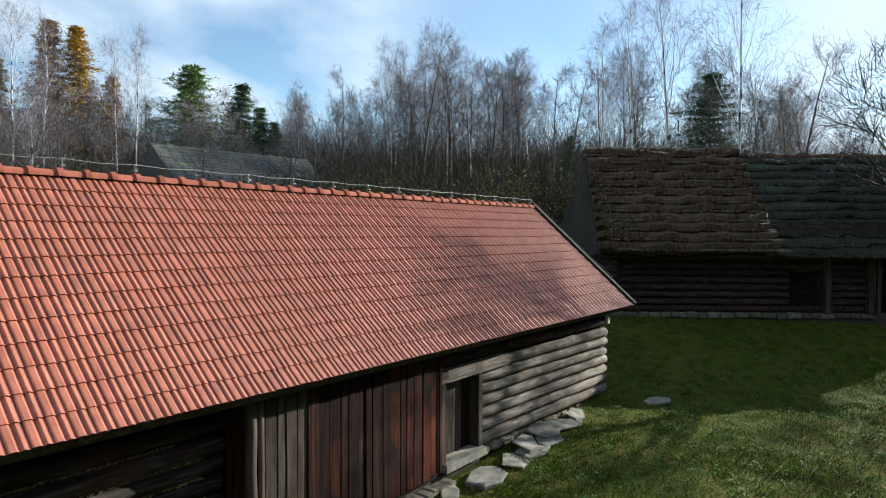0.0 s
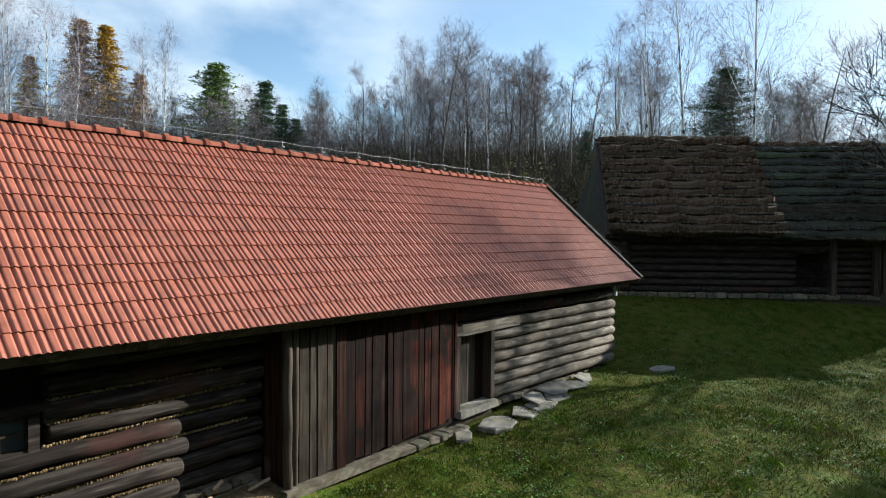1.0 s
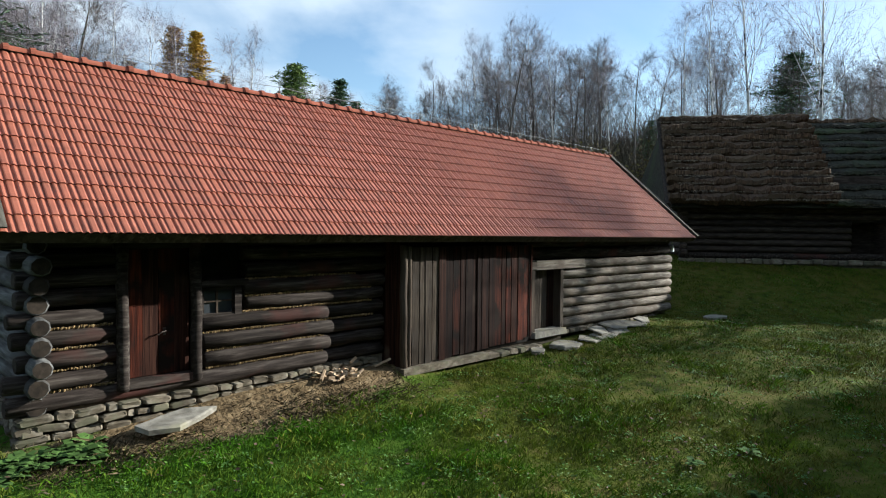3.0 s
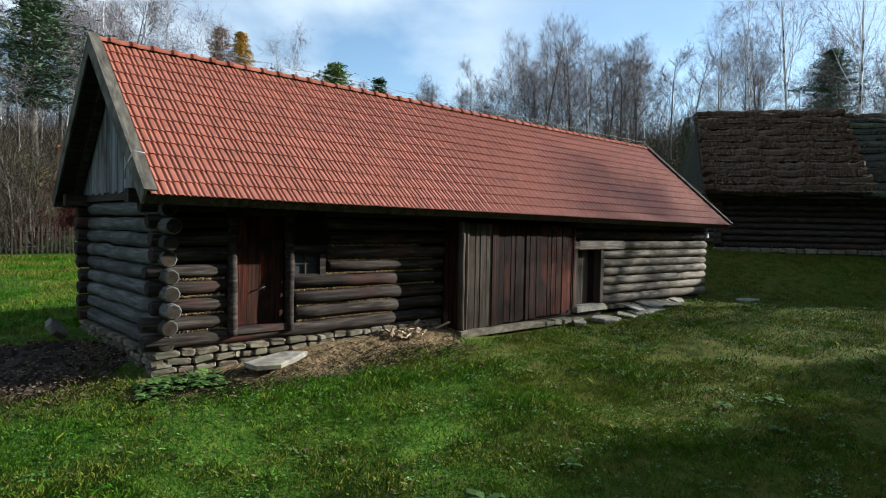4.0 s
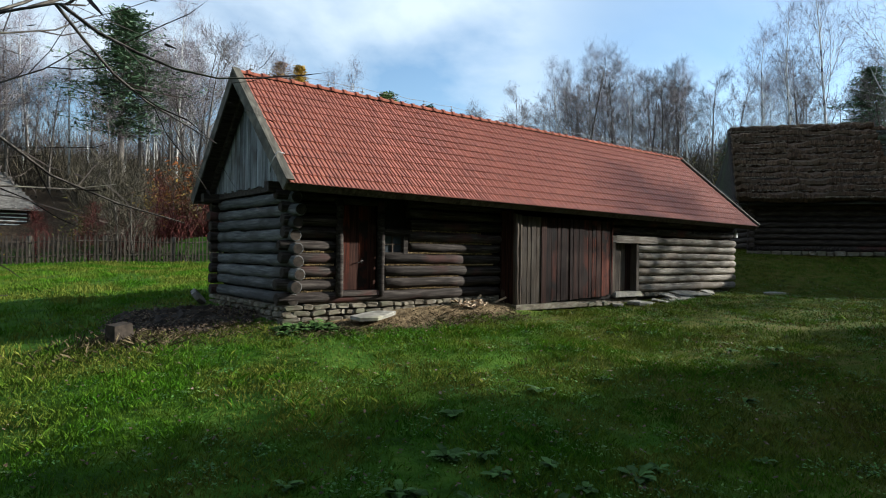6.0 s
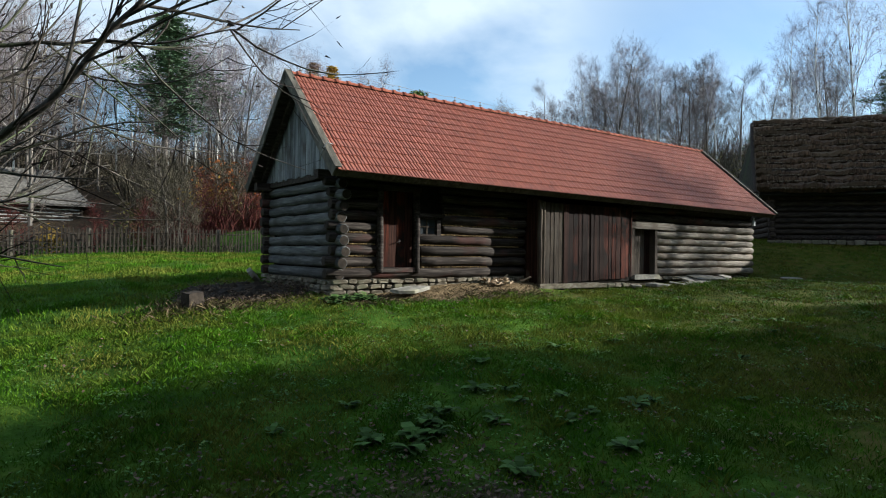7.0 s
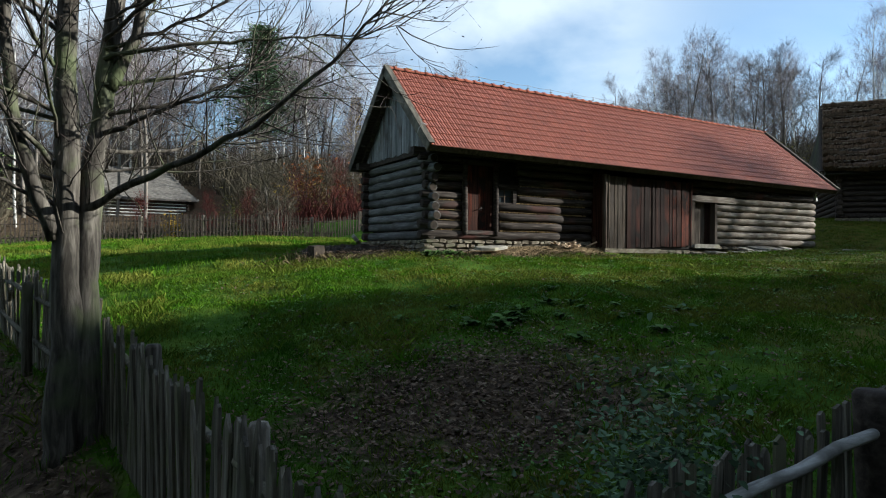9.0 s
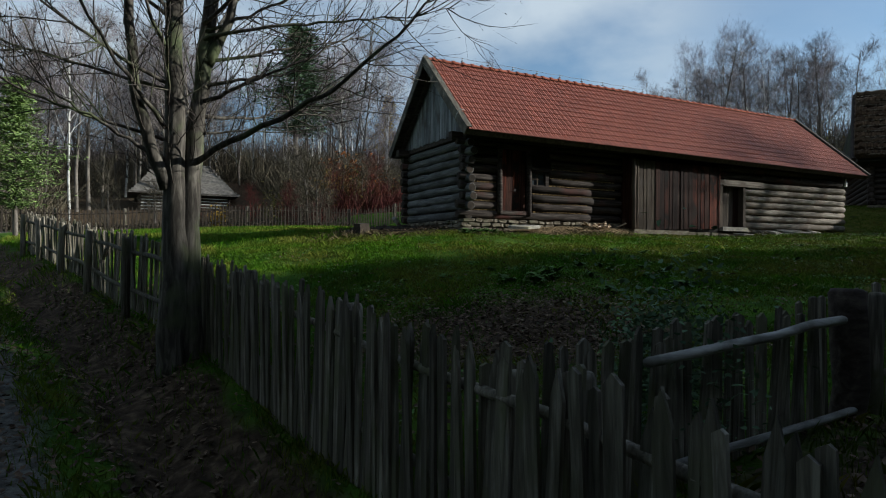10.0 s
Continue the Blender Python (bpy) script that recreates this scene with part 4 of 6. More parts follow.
hroof = part("roof", (lambda b: (b.add([hp(12.2, 18.7, 3.3), hp(12.85, 24.1, 7.42), hp(12.2, 29.5, 3.3), hp(26.5, 18.7, 3.3), hp(26.3, 24.1, 7.25), hp(26.5, 29.5, 3.3)], [(0, 1, 4, 3), (1, 2, 5, 4), (2, 0, 3, 5), (0, 2, 1), (3, 4, 5)]), b)[-1])(Build()), m_thatch_dark, house, "stepped straw thatch, weathered dark")
for k in range(12):
    part("thatch_course", thatch_course(k, 12, (12.05, 12.75), (18.3 + 0.05 * (k % 2), 19.25), TH_V0, TH_EAVE, TH_V1, TH_RIDGE, 700 + k, 0.32), m_thatch, hroof, smooth=False)
    part("thatch_course", thatch_course(k, 12, (18.0, 18.9), (26.6, 26.4), TH_V0 + 0.12, TH_EAVE - 0.12, TH_V1, TH_RIDGE - 0.2, 740 + k, 0.18), m_thatch_dark, hroof, smooth=False)
part("loose_straw", strands(9000, 12.5, 18.6, TH_V0, TH_EAVE, TH_V1, TH_RIDGE, 61, 12, 0.32), m_strand, hroof, kind="stuff")
part("loose_straw", strands(3000, 18.9, 26.3, TH_V0 + 0.1, TH_EAVE - 0.1, TH_V1, TH_RIDGE - 0.2, 62, 12, 0.18), m_strand, hroof, kind="stuff")
b = Build()
rr = random.Random(4)
for u0, u1, zz in ((12.7, 19.35, 7.66), (19.2, 26.5, 7.44)):
    n = int((u1 - u0) / 0.16)
    pts = [hp(u0 + (u1 - u0) * i / n, 24.1, zz + rr.uniform(-0.05, 0.05)) for i in range(n + 1)]
    b.tube(pts, [rr.uniform(0.13, 0.2) for _ in pts], 7)
part("ridge_roll", b, m_thatch, hroof, "pale straw roll along the ridge")
b = Build()
for _ in range(1800):
    u = rr.uniform(12.7, 19.3)
    p = hp(u, 24.1 + rr.uniform(-0.18, 0.18), 7.76 + rr.uniform(-0.06, 0.06))
    q = p + Vector((rr.uniform(-0.2, 0.2), rr.uniform(-0.2, 0.2), rr.uniform(-0.08, 0.12)))
    b.add([p, p + Vector((0.008, 0.008, 0.01)), q], [(0, 1, 2)])
part("loose_straw", b, m_strand, hroof, kind="stuff")
hg = part("gable", (lambda b: (b.add([hp(12.75, 19.4, 3.6), hp(12.95, 24.1, 7.25), hp(12.75, 28.8, 3.6), hp(12.9, 19.4, 3.6), hp(13.1, 24.1, 7.25), hp(12.9, 28.8, 3.6)], [(0, 1, 2), (5, 4, 3), (0, 3, 4, 1), (1, 4, 5, 2)]), b)[-1])(Build()), m_beam, house, "dark boarded gable")
b = Build()
b.tube([hp(12.0, 18.5, 3.35), hp(12.33, 21.4, 5.55), hp(12.68, 24.15, 7.62)], [0.12, 0.11, 0.1], 8)
part("verge_pole", b, m_beam, house)


# ---- buildings in the distance ----
def shingle_roof(parent, p0, along, inward, length, depth, z0, z1, rows, seed, flare=0.0, hip=0.0, shingle=None):
    """Rows of shingles on one slope, one row a part."""
    rr = random.Random(seed)
    for k in range(rows):
        b = Build()
        t0, t1 = k / rows, (k + 1.15) / rows
        s0, s1 = t0 ** (1 + flare), t1 ** (1 + flare)
        u = hip * t0
        while u < length - hip * t0:
            w = rr.uniform(0.12, 0.2)
            q = []
            for uu in (u, u + w * 0.95):
                lift = rr.uniform(0.03, 0.06)
                q.append((p0 + along * uu + inward * (depth * t0) + Vector((0, 0, z0 + (z1 - z0) * s0 + lift))))
                q.append((p0 + along * uu + inward * (depth * t1) + Vector((0, 0, z0 + (z1 - z0) * s1))))
                q.append(q[-2] - Vector((0, 0, 0.05)))
            b.add(q, [(0, 3, 4, 1), (2, 5, 3, 0)])
            u += w
        part("shingle_row", b, shingle or m_shingle, parent, kind="stuff")


def far_house(base, rz, w, d, wall_h, roof_h, over, label, flare=0.0, hip=0.0, joints=False, shingle=None):
    h = thing("shingled_cottage", base, label, "house")
    B = pose(*base, 0, 0, rz)
    R = B.to_3x3()
    body = Build()
    body.box((0, 0, -1), (w, d, wall_h), B)
    wall = part("wall", body, m_house_log, h)
    for i in range(int(wall_h / 0.28)):
        z = 0.16 + 0.28 * i
        part("log", log_build(B @ Vector((-0.15, -0.02, z)), B @ Vector((w + 0.15, -0.02, z)), 0.14, 900 + i, n=8, step=2), m_house_log, wall, smooth=True)
        part("log", log_build(B @ Vector((w + 0.02, -0.15, z)), B @ Vector((w + 0.02, d, z)), 0.14, 930 + i, n=8, step=2), m_house_log, wall, smooth=True)
        if joints:
            jb = Build()
            jb.box((0.1, -0.125, z + 0.1), (w - 0.1, -0.02, z + 0.175), B)
            jb.box((w + 0.02, 0.1, z + 0.1), (w + 0.125, d - 0.1, z + 0.175), B)
            part("joint", jb, m_lime, wall, "whitewashed clay joint")
    rb = Build()
    hp_ = hip
    rb.add([B @ Vector(p) for p in ((-over, -over, wall_h - 0.1), (w + over, -over, wall_h - 0.1), (w + over, d + over, wall_h - 0.1), (-over, d + over, wall_h - 0.1), (hp_ - over, d / 2, wall_h + roof_h - 0.1), (w + over - hp_, d / 2, wall_h + roof_h - 0.1))],
           [(0, 1, 5, 4), (2, 3, 4, 5), (1, 2, 5), (3, 0, 4), (3, 2, 1, 0)])
    rf = part("roof", rb, shingle or m_shingle, h, "grey shingle roof")
    ax, ay = R @ Vector((1, 0, 0)), R @ Vector((0, 1, 0))
    shingle_roof(rf, B.translation + R @ Vector((-over, -over, 0)), ax, ay, w + 2 * over, d / 2 + over, wall_h, wall_h + roof_h, 11, 71, flare, hip, shingle)
    shingle_roof(rf, B.translation + R @ Vector((w + over, -over, 0)), ay, -ax, d + 2 * over, max(0.02, hip), wall_h, wall_h + roof_h, 11, 72, flare, d / 2 + over, shingle) if hip else None
    return h


far_house((-8.0, 46.0, 0.9), 0, 7.6, 5.5, 2.9, 3.0, 0.9, "small log cottage with whitewashed joints and a grey shingle roof", flare=0.3, hip=2.4, joints=True, shingle=m_far_shingle)
far_house((27.4, 37.5, 5.0), -3, 13.6, 7.0, 2.6, 3.2, 0.7, "long cottage with a pale grey shingle roof")


# ---- fences ----
def picket_mesh(h, w, seed, point=0.12):
    rr = random.Random(seed)
    b = Build()
    t = 0.012
    lean = rr.uniform(-0.02, 0.02)
    prof = [(-w / 2, 0), (w / 2, 0), (w / 2 * rr.uniform(0.9, 1.05) + lean, h - point), (rr.uniform(-0.01, 0.01) + lean, h), (-w / 2 * rr.uniform(0.9, 1.05) + lean, h - point * rr.uniform(0.7, 1.2))]
    bow = rr.uniform(-0.012, 0.012)
    vs = [(x, -t + bow * z, z) for x, z in prof] + [(x, t + bow * z, z) for x, z in prof]
    b.add(vs, [(0, 1, 2, 3, 4), (9, 8, 7, 6, 5)] + [(i, i + 5, (i + 1) % 5 + 5, (i + 1) % 5) for i in range(5)])
    return b.mesh("picket")


PICKETS = [picket_mesh(1.2, w, s, p) for s, (w, p) in enumerate(((0.07, 0.12), (0.085, 0.1), (0.06, 0.06), (0.09, 0.14), (0.075, 0.05), (0.08, 0.11)))]
ROUGH = [picket_mesh(1.2, w, 20 + s, p) for s, (w, p) in enumerate(((0.075, 0.03), (0.095, 0.05), (0.06, 0.02), (0.105, 0.04), (0.085, 0.02), (0.07, 0.05)))]

FAR_PICKETS = [picket_mesh(1.2, w, 40 + s, 0.1) for s, w in enumerate((0.07, 0.08, 0.065))]


def fence(label, pts, heights, spacing, rails, seed, meshes, post_every=2.6, side=1, rail_r=0.035, gap=0.0, post_r=0.07, lean=2.5, base_off=0.0, tops=None, wood=None):
    """A picket fence along the polyline pts; heights: (at start, at end) of the picket tops over the ground."""
    rr = random.Random(seed)
    f = thing("picket_fence", (*pts[0], G(*pts[0])), label, "fence", "picket fences")
    total = [0.0]
    for a, c in zip(pts, pts[1:]):
        total.append(total[-1] + math.dist(a, c))

    def at(s):
        for i in range(len(pts) - 1):
            if s <= total[i + 1] or i == len(pts) - 2:
                t = (s - total[i]) / (total[i + 1] - total[i])
                a, c = pts[i], pts[i + 1]
                return a[0] + (c[0] - a[0]) * t, a[1] + (c[1] - a[1]) * t, math.atan2(c[1] - a[1], c[0] - a[0])

    def height(s, x, y):
        t = min(1.0, s / total[-1])
        return tops[0] + (tops[1] - tops[0]) * t - G(x, y) if tops else heights[0] + (heights[1] - heights[0]) * t

    s = 0.0
    while s < total[-1]:
        x, y, a = at(s)
        h = height(s, x, y) + rr.uniform(-0.07, 0.06)
        if rr.random() > gap:
            m = pose(x, y, G(x, y) - 0.06 + base_off, 0, 0, math.degrees(a)) @ pose(0, 0, 0, rr.uniform(-lean, lean), rr.uniform(-lean, lean), rr.uniform(-6, 6)) @ Matrix.Diagonal((rr.uniform(0.85, 1.1), 1, (h + 0.06) / 1.2, 1))
            part("picket", rr.choice(meshes), wood or m_picket, f, m=m)
        s += spacing * rr.uniform(0.82, 1.18)
    for fr in rails:
        b = Build()
        n = max(2, int(total[-1] / 0.8))
        line = []
        for i in range(n + 1):
            x, y, a = at(total[-1] * i / n)
            h = height(total[-1] * i / n, x, y)
            off = side * (0.012 + rail_r)
            line.append((x - math.sin(a) * off, y + math.cos(a) * off, G(x, y) + base_off + h * fr + rr.uniform(-0.02, 0.02)))
        b.tube(line, [rail_r * rr.uniform(0.85, 1.1) for _ in line], 8)
        part("rail", b, wood or m_picket, f, smooth=True)
    s = 0.1
    while s < total[-1] + 0.05:
        x, y, a = at(min(s, total[-1]))
        h = height(s, x, y)
        off = side * (0.09 + post_r)
        b = log_build((x - math.sin(a) * off, y + math.cos(a) * off, G(x, y) - 0.2), (x - math.sin(a) * off + rr.uniform(-0.04, 0.04), y + math.cos(a) * off, G(x, y) + base_off + h - 0.05), post_r, rr.randrange(9999), n=9)
        part("post", b, m_picket, f, smooth=True)
        s += post_every
    return f


fa = [(float(fence_x(y)), y) for y in (-16.6, -14.5, -12, -10, -8.05)]
fence("weathered grey picket fence along the lane", fa, (1.2, 1.24), 0.09, (0.3, 0.78), 31, PICKETS[:4] + ROUGH[:3], side=-1, post_every=2.4, tops=(-1.95, -1.32))
fb = [(float(fence_x(y)), y) for y in (-7.85, -5, -2.5, 0, 2.5, 5.2)]
fence("old lane picket fence beyond the tree, sagging", fb, (1.2, 1.3), 0.1, (0.3, 0.78), 32, ROUGH, side=1, gap=0.06, lean=4, tops=(-1.2, -0.22))
fence("dark picket fence with a peeled top pole", [(-7.25, -13.5), (-3.8, -13.36)], (0.95, 1.02), 0.1, (), 33, ROUGH, side=-1, post_every=5, rail_r=0.05, tops=(-1.86, -1.6))
fence("dark picket fence beside the heavy post", [(-3.45, -13.3), (0.6, -13.9)], (1.05, 1.1), 0.12, (0.25, 0.72), 34, ROUGH, side=-1)
fence("dark garden picket fence at the meadow's far edge", [(-16, 23.0), (-6, 23.6), (4, 24.2), (16, 25.0)], (1.4, 1.4), 0.2, (0.25, 0.75), 35, FAR_PICKETS, side=1, post_every=3.4, post_r=0.1, lean=1.5, wood=m_beam)
solo("fence_pole", log_build((-6.12, -13.6, -1.93), (-3.84, -13.48, -1.75), 0.038, 81, n=10), m_rail, "peeled pale pole nailed across the fence", "pole", smooth=True)
solo("fence_pole", log_build((-5.9, -13.62, -2.62), (-3.7, -13.5, -2.5), 0.034, 82, n=10), m_rail, "peeled pale pole low on the fence", "pole", smooth=True)
solo("gate_post", log_build((-3.66, -13.42, G(-3.6, -13.4) - 0.3), (-3.62, -13.4, -1.5), 0.145, 83, n=12, step=0.25, wob=0.02), m_beam, "thick dark round post at the fence end", "post", smooth=True)
brace = Build()
brace.tube([(-9.4, -4.0, G(-9.4, -4.0) + 1.0), (-9.55, -2.6, G(-9.55, -2.6) + 0.35)], [0.035, 0.03], 7)
solo("fence_brace", brace, m_picket, "slanting pole leaning against the lane fence", "pole", smooth=True)


# ---- trees ----
def branch_line(rr, p, d, length, segs, wander, rise):
    pts = [Vector(p)]
    d = Vector(d).normalized()
    for _ in range(segs):
        d = (d + Vector((rr.gauss(0, wander), rr.gauss(0, wander), rr.gauss(0, wander) + rise))).normalized()
        pts.append(pts[-1] + d * (length / segs))
    return pts


def along_line(pts, t):
    f = t * (len(pts) - 1)
    i = min(int(f), len(pts) - 2)
    return pts[i].lerp(pts[i + 1], f - i), (pts[i + 1] - pts[i]).normalized()


def side_dir(rr, d, spread):
    a = d.cross(Vector((rr.gauss(0, 1), rr.gauss(0, 1), rr.gauss(0, 1))))
    if a.length < 1e-4:
        a = Vector((1, 0, 0))
    return (d * math.cos(spread) + a.normalized() * math.sin(spread)).normalized()


class Twigs:
    """Thin three-sided or flat twigs collected as arrays."""

    def __init__(self):
        self.v, self.t = [], []

    def ribbon(self, rr, pts, w0, w1):
        k = len(self.v)
        off = Vector((rr.gauss(0, 1), rr.gauss(0, 1), rr.gauss(0, 0.5))).normalized()
        for i, p in enumerate(pts[:-1]):
            w = w0 + (w1 - w0) * i / (len(pts) - 1)
            self.v += [p - off * w, p + off * w]
        self.v.append(pts[-1])
        m = len(pts) - 1
        for i in range(m - 1):
            a = k + 2 * i
            self.t += [(a, a + 1, a + 3), (a, a + 3, a + 2)]
        self.t.append((k + 2 * m - 2, k + 2 * m - 1, k + 2 * m))

    def mesh(self, name):
        return soup(name, [tuple(p) for p in self.v], self.t)


def bare_tree(seed, h, r, limbs, twigs, spread=0.75, droop=0.0, low=0.3, twig_w=0.014, twig_len=1.4, lean=0.03):
    """Trunk with limbs, and the crown of twigs, of a leafless tree with its base at the origin."""
    rr = random.Random(seed)
    wood, crown = Build(), Twigs()
    trunk = branch_line(rr, (0, 0, -0.3), (rr.gauss(0, lean), rr.gauss(0, lean), 1), h, 9, 0.03, 0.04)
    wood.tube(trunk, [r * (1 - 0.93 * i / 9) + 0.008 for i in range(10)], 8, cap=False)
    lines = []
    for i in range(limbs):
        t = low + (0.97 - low) * (i + rr.random()) / limbs
        p, d = along_line(trunk, t)
        ln = h * (0.42 - 0.3 * t) * rr.uniform(0.7, 1.25)
        q = branch_line(rr, p, side_dir(rr, Vector((0, 0, 1)), spread * rr.uniform(0.7, 1.2)), ln, 5, 0.13, 0.09)
        r0 = max(0.014, r * (1 - 0.9 * t) * 0.42)
        wood.tube(q, [r0 * (1 - 0.85 * k / 5) for k in range(6)], 4, cap=False)
        lines.append(q)
        for _ in range(3):
            p2, d2 = along_line(q, rr.uniform(0.25, 0.9))
            q2 = branch_line(rr, p2, side_dir(rr, d2, 0.7), ln * rr.uniform(0.35, 0.6), 3, 0.15, 0.06)
            wood.tube(q2, [r0 * 0.4, r0 * 0.28, r0 * 0.2, r0 * 0.1], 3, cap=False)
            lines.append(q2)
    lines.append(trunk[6:])
    for _ in range(twigs):
        q = rr.choice(lines)
        p, d = along_line(q, rr.uniform(0.15, 1.0))
        ln = twig_len * rr.uniform(0.5, 1.3)
        tw = branch_line(rr, p, side_dir(rr, d, rr.uniform(0.3, 0.95)), ln, 3, 0.16, -droop + 0.05)
        crown.ribbon(rr, tw, twig_w * rr.uniform(0.7, 1.2), twig_w * 0.5)
        for _ in range(2):
            p2, d2 = along_line(tw, rr.uniform(0.2, 0.9))
            crown.ribbon(rr, branch_line(rr, p2, side_dir(rr, d2, 0.7), ln * 0.5, 2, 0.2, -droop), twig_w * 0.6, twig_w * 0.4)
    return wood.mesh("trunk", True), crown.mesh("crown")


def conifer(seed, h, r, clumps, width, low, shape="pine", size=0.5):
    """An evergreen: tapered trunk, whorled limbs and a crown of many small needle sprays."""
    rr = random.Random(seed)
    wood, crown = Build(), Twigs()
    trunk = branch_line(rr, (0, 0, -0.3), (0, 0, 1), h, 8, 0.02, 0.05)
    wood.tube(trunk, [r * (1 - 0.93 * i / 8) + 0.01 for i in range(9)], 8, cap=False)
    tiers = max(8, int(h * (1 - low) * 1.1))
    swing = [rr.uniform(0.55, 1.1) for _ in range(tiers + 1)]
    for i in range(clumps):
        tier = int(rr.random() * tiers)
        k = min(1.0, max(0.0, (tier + rr.gauss(0.3, 0.18)) / tiers))
        t = low + (1 - low) * k
        p, d = along_line(trunk, min(t, 0.999))
        if shape == "spruce":
            reach = width * (1 - k) ** 0.85 + 0.15
        elif shape == "round":
            reach = width * math.sqrt(max(0.02, 1 - (2 * k - 0.85) ** 2 * 0.8)) * (1 - 0.35 * k)
        else:
            reach = width * (0.55 + 0.6 * math.sin(math.pi * min(1, k * 0.85 + 0.12))) * (1 - 0.6 * k)
        a = rr.uniform(0, 2 * math.pi)
        reach *= 1.7 * rr.uniform(0.4, 1.0) * swing[tier] * (0.72 + 0.38 * math.sin(a * 3 + tier * 1.7))
        tip = p + Vector((math.cos(a) * reach, math.sin(a) * reach, (-0.2 if shape == "spruce" else 0.1) * reach))
        if i % 3 == 0:
            wood.tube([p, p.lerp(tip, 0.6) + Vector((0, 0, 0.05)), tip], [0.05 * (1 - 0.6 * k), 0.03, 0.01], 3, cap=False)
        for _ in range(8):
            c = p.lerp(tip, rr.uniform(0.3, 1.05)) + Vector((rr.gauss(0, 0.5), rr.gauss(0, 0.5), rr.gauss(0, 0.22))) * size
            e = Vector((math.cos(a) * 0.5 + rr.gauss(0, 0.8), math.sin(a) * 0.5 + rr.gauss(0, 0.8), rr.gauss(0.12, 0.4))).normalized() * size * rr.uniform(0.6, 1.2)
            crown.ribbon(rr, [c - e * 0.5, c, c + e * 0.5], size * 0.13, size * 0.07)
    return wood.mesh("trunk", True), crown.mesh("crown")


def tree(name, meshes, mats, x, y, label, group="", scale=1.0, rz=0.0, sink=0.0, wide=1.0, lean=(0, 0)):
    t = thing(name, (0, 0, 0), label, "tree", group)
    part("trunk", meshes[0], mats[0], t)
    part("crown", meshes[1], mats[1], t)
    t.matrix_basis = pose(x, y, G(x, y) - sink, lean[0], lean[1], rz) @ Matrix.Diagonal((scale * wide, scale * wide, scale, 1))
    return t


wr = random.Random(12)
BIRCH = [bare_tree(100 + i, 20, 0.14, 24, 1200, spread=0.55, droop=0.14, low=0.34, twig_w=0.009, twig_len=1.5) for i in range(4)]
WOOD = [bare_tree(200 + i, 15, 0.14, 26, 1300, spread=0.85, droop=0.03, low=0.3, twig_w=0.010, twig_len=1.05) for i in range(4)]
SHRUB = [bare_tree(300 + i, 5.0, 0.06, 24, 520, spread=0.7, low=0.05, twig_w=0.011, twig_len=0.9) for i in range(3)]
PINE = [conifer(400 + i, 22, 0.26, 1100, 3.6, 0.36, "pine", 0.5) for i in range(2)]
SPRUCE = [conifer(420, 17, 0.22, 1100, 3.4, 0.06, "spruce", 0.5), conifer(421, 17, 0.22, 520, 3.4, 0.06, "spruce", 1.0)]
LARCH = [conifer(440 + i, 24, 0.24, 1500, 4.4, 0.15, "spruce", 0.55) for i in range(2)]
ROUND = [conifer(460, 16, 0.22, 1300, 3.6, 0.2, "round", 0.5)]

# single trees that stand out, by place and height
for i, (x, y, top) in enumerate(((29.1, 51.2, 20.7), (30.6, 50.6, 21.4), (20.1, 49.4, 21.5), (17.5, 51, 22), (24.5, 55, 22), (55.7, 36.4, 25), (62.1, 27.0, 22.6), (56.2, 16.3, 22.0),
                                 (52.6, 12.0, 22.5), (48.8, 7.7, 24.5), (48.1, 2.5, 24.5), (10.6, 53.6, 21), (12.5, 53.1, 20.5), (15.4, 52.4, 22.2), (10.8, 58.5, 21.6), (19.7, 57, 22.5), (8.2, 61, 22))):
    h = top - G(x, y)
    tree("birch_tree", BIRCH[i % 4], (m_birch, m_birch_twig), x, y, "tall bare white-stemmed birch with drooping twigs", "birches", scale=h / 20, rz=wr.uniform(0, 360), wide=wr.uniform(0.75, 1.0) * (20 / h) ** 0.3)
for i, (x, y, top) in enumerate(((31.4, 71.9, 27.8), (34.4, 70.8, 27.6), (37.5, 70, 22.5), (26.5, 74, 23))):
    tree("larch_tree", LARCH[i % 2], (m_wood_bark, m_larch if i in (1,) else m_larch_brown), x, y, "tall larch in ochre autumn needles" if i == 1 else "tall larch with thinning russet needles", "larches", scale=(top - G(x, y)) / 24, rz=70 * i, wide=1.5)
tree("pine_tree", PINE[0], (m_wood_bark, m_pine), 6.8, 49.0, "tall dark Scots pine with open tiers", "pines", scale=(22.4 - G(6.8, 49)) / 22, rz=40, wide=1.75)
tree("pine_tree", PINE[1], (m_wood_bark, m_pine), 51.5, 5.4, "dark pine behind the thatched roof", "pines", scale=(16 - G(51.5, 5.4)) / 22, rz=10, wide=1.5)
tree("pine_tree", PINE[1], (m_wood_bark, m_pine), 54.9, 19.2, "dark pine among bare trees", "pines", scale=(13.0 - G(54.9, 19.2)) / 22, rz=100, wide=1.3)
tree("round_pine", ROUND[0], (m_wood_bark, m_green), 42.6, 60.9, "rounded bright green pine above the wood", "pines", scale=(23.5 - G(42.6, 60.9)) / 16, rz=0, wide=1.5)
for x, y, top in ((43.6, 54.6, 20.6), (45.8, 53.0, 18.2), (47.6, 51.5, 16.5)):
    tree("spruce_tree", SPRUCE[0], (m_wood_bark, m_pine), x, y, "dark green spruce at the wood's edge", "spruces", scale=(top - G(x, y)) / 17, rz=x * 40, wide=1.8)

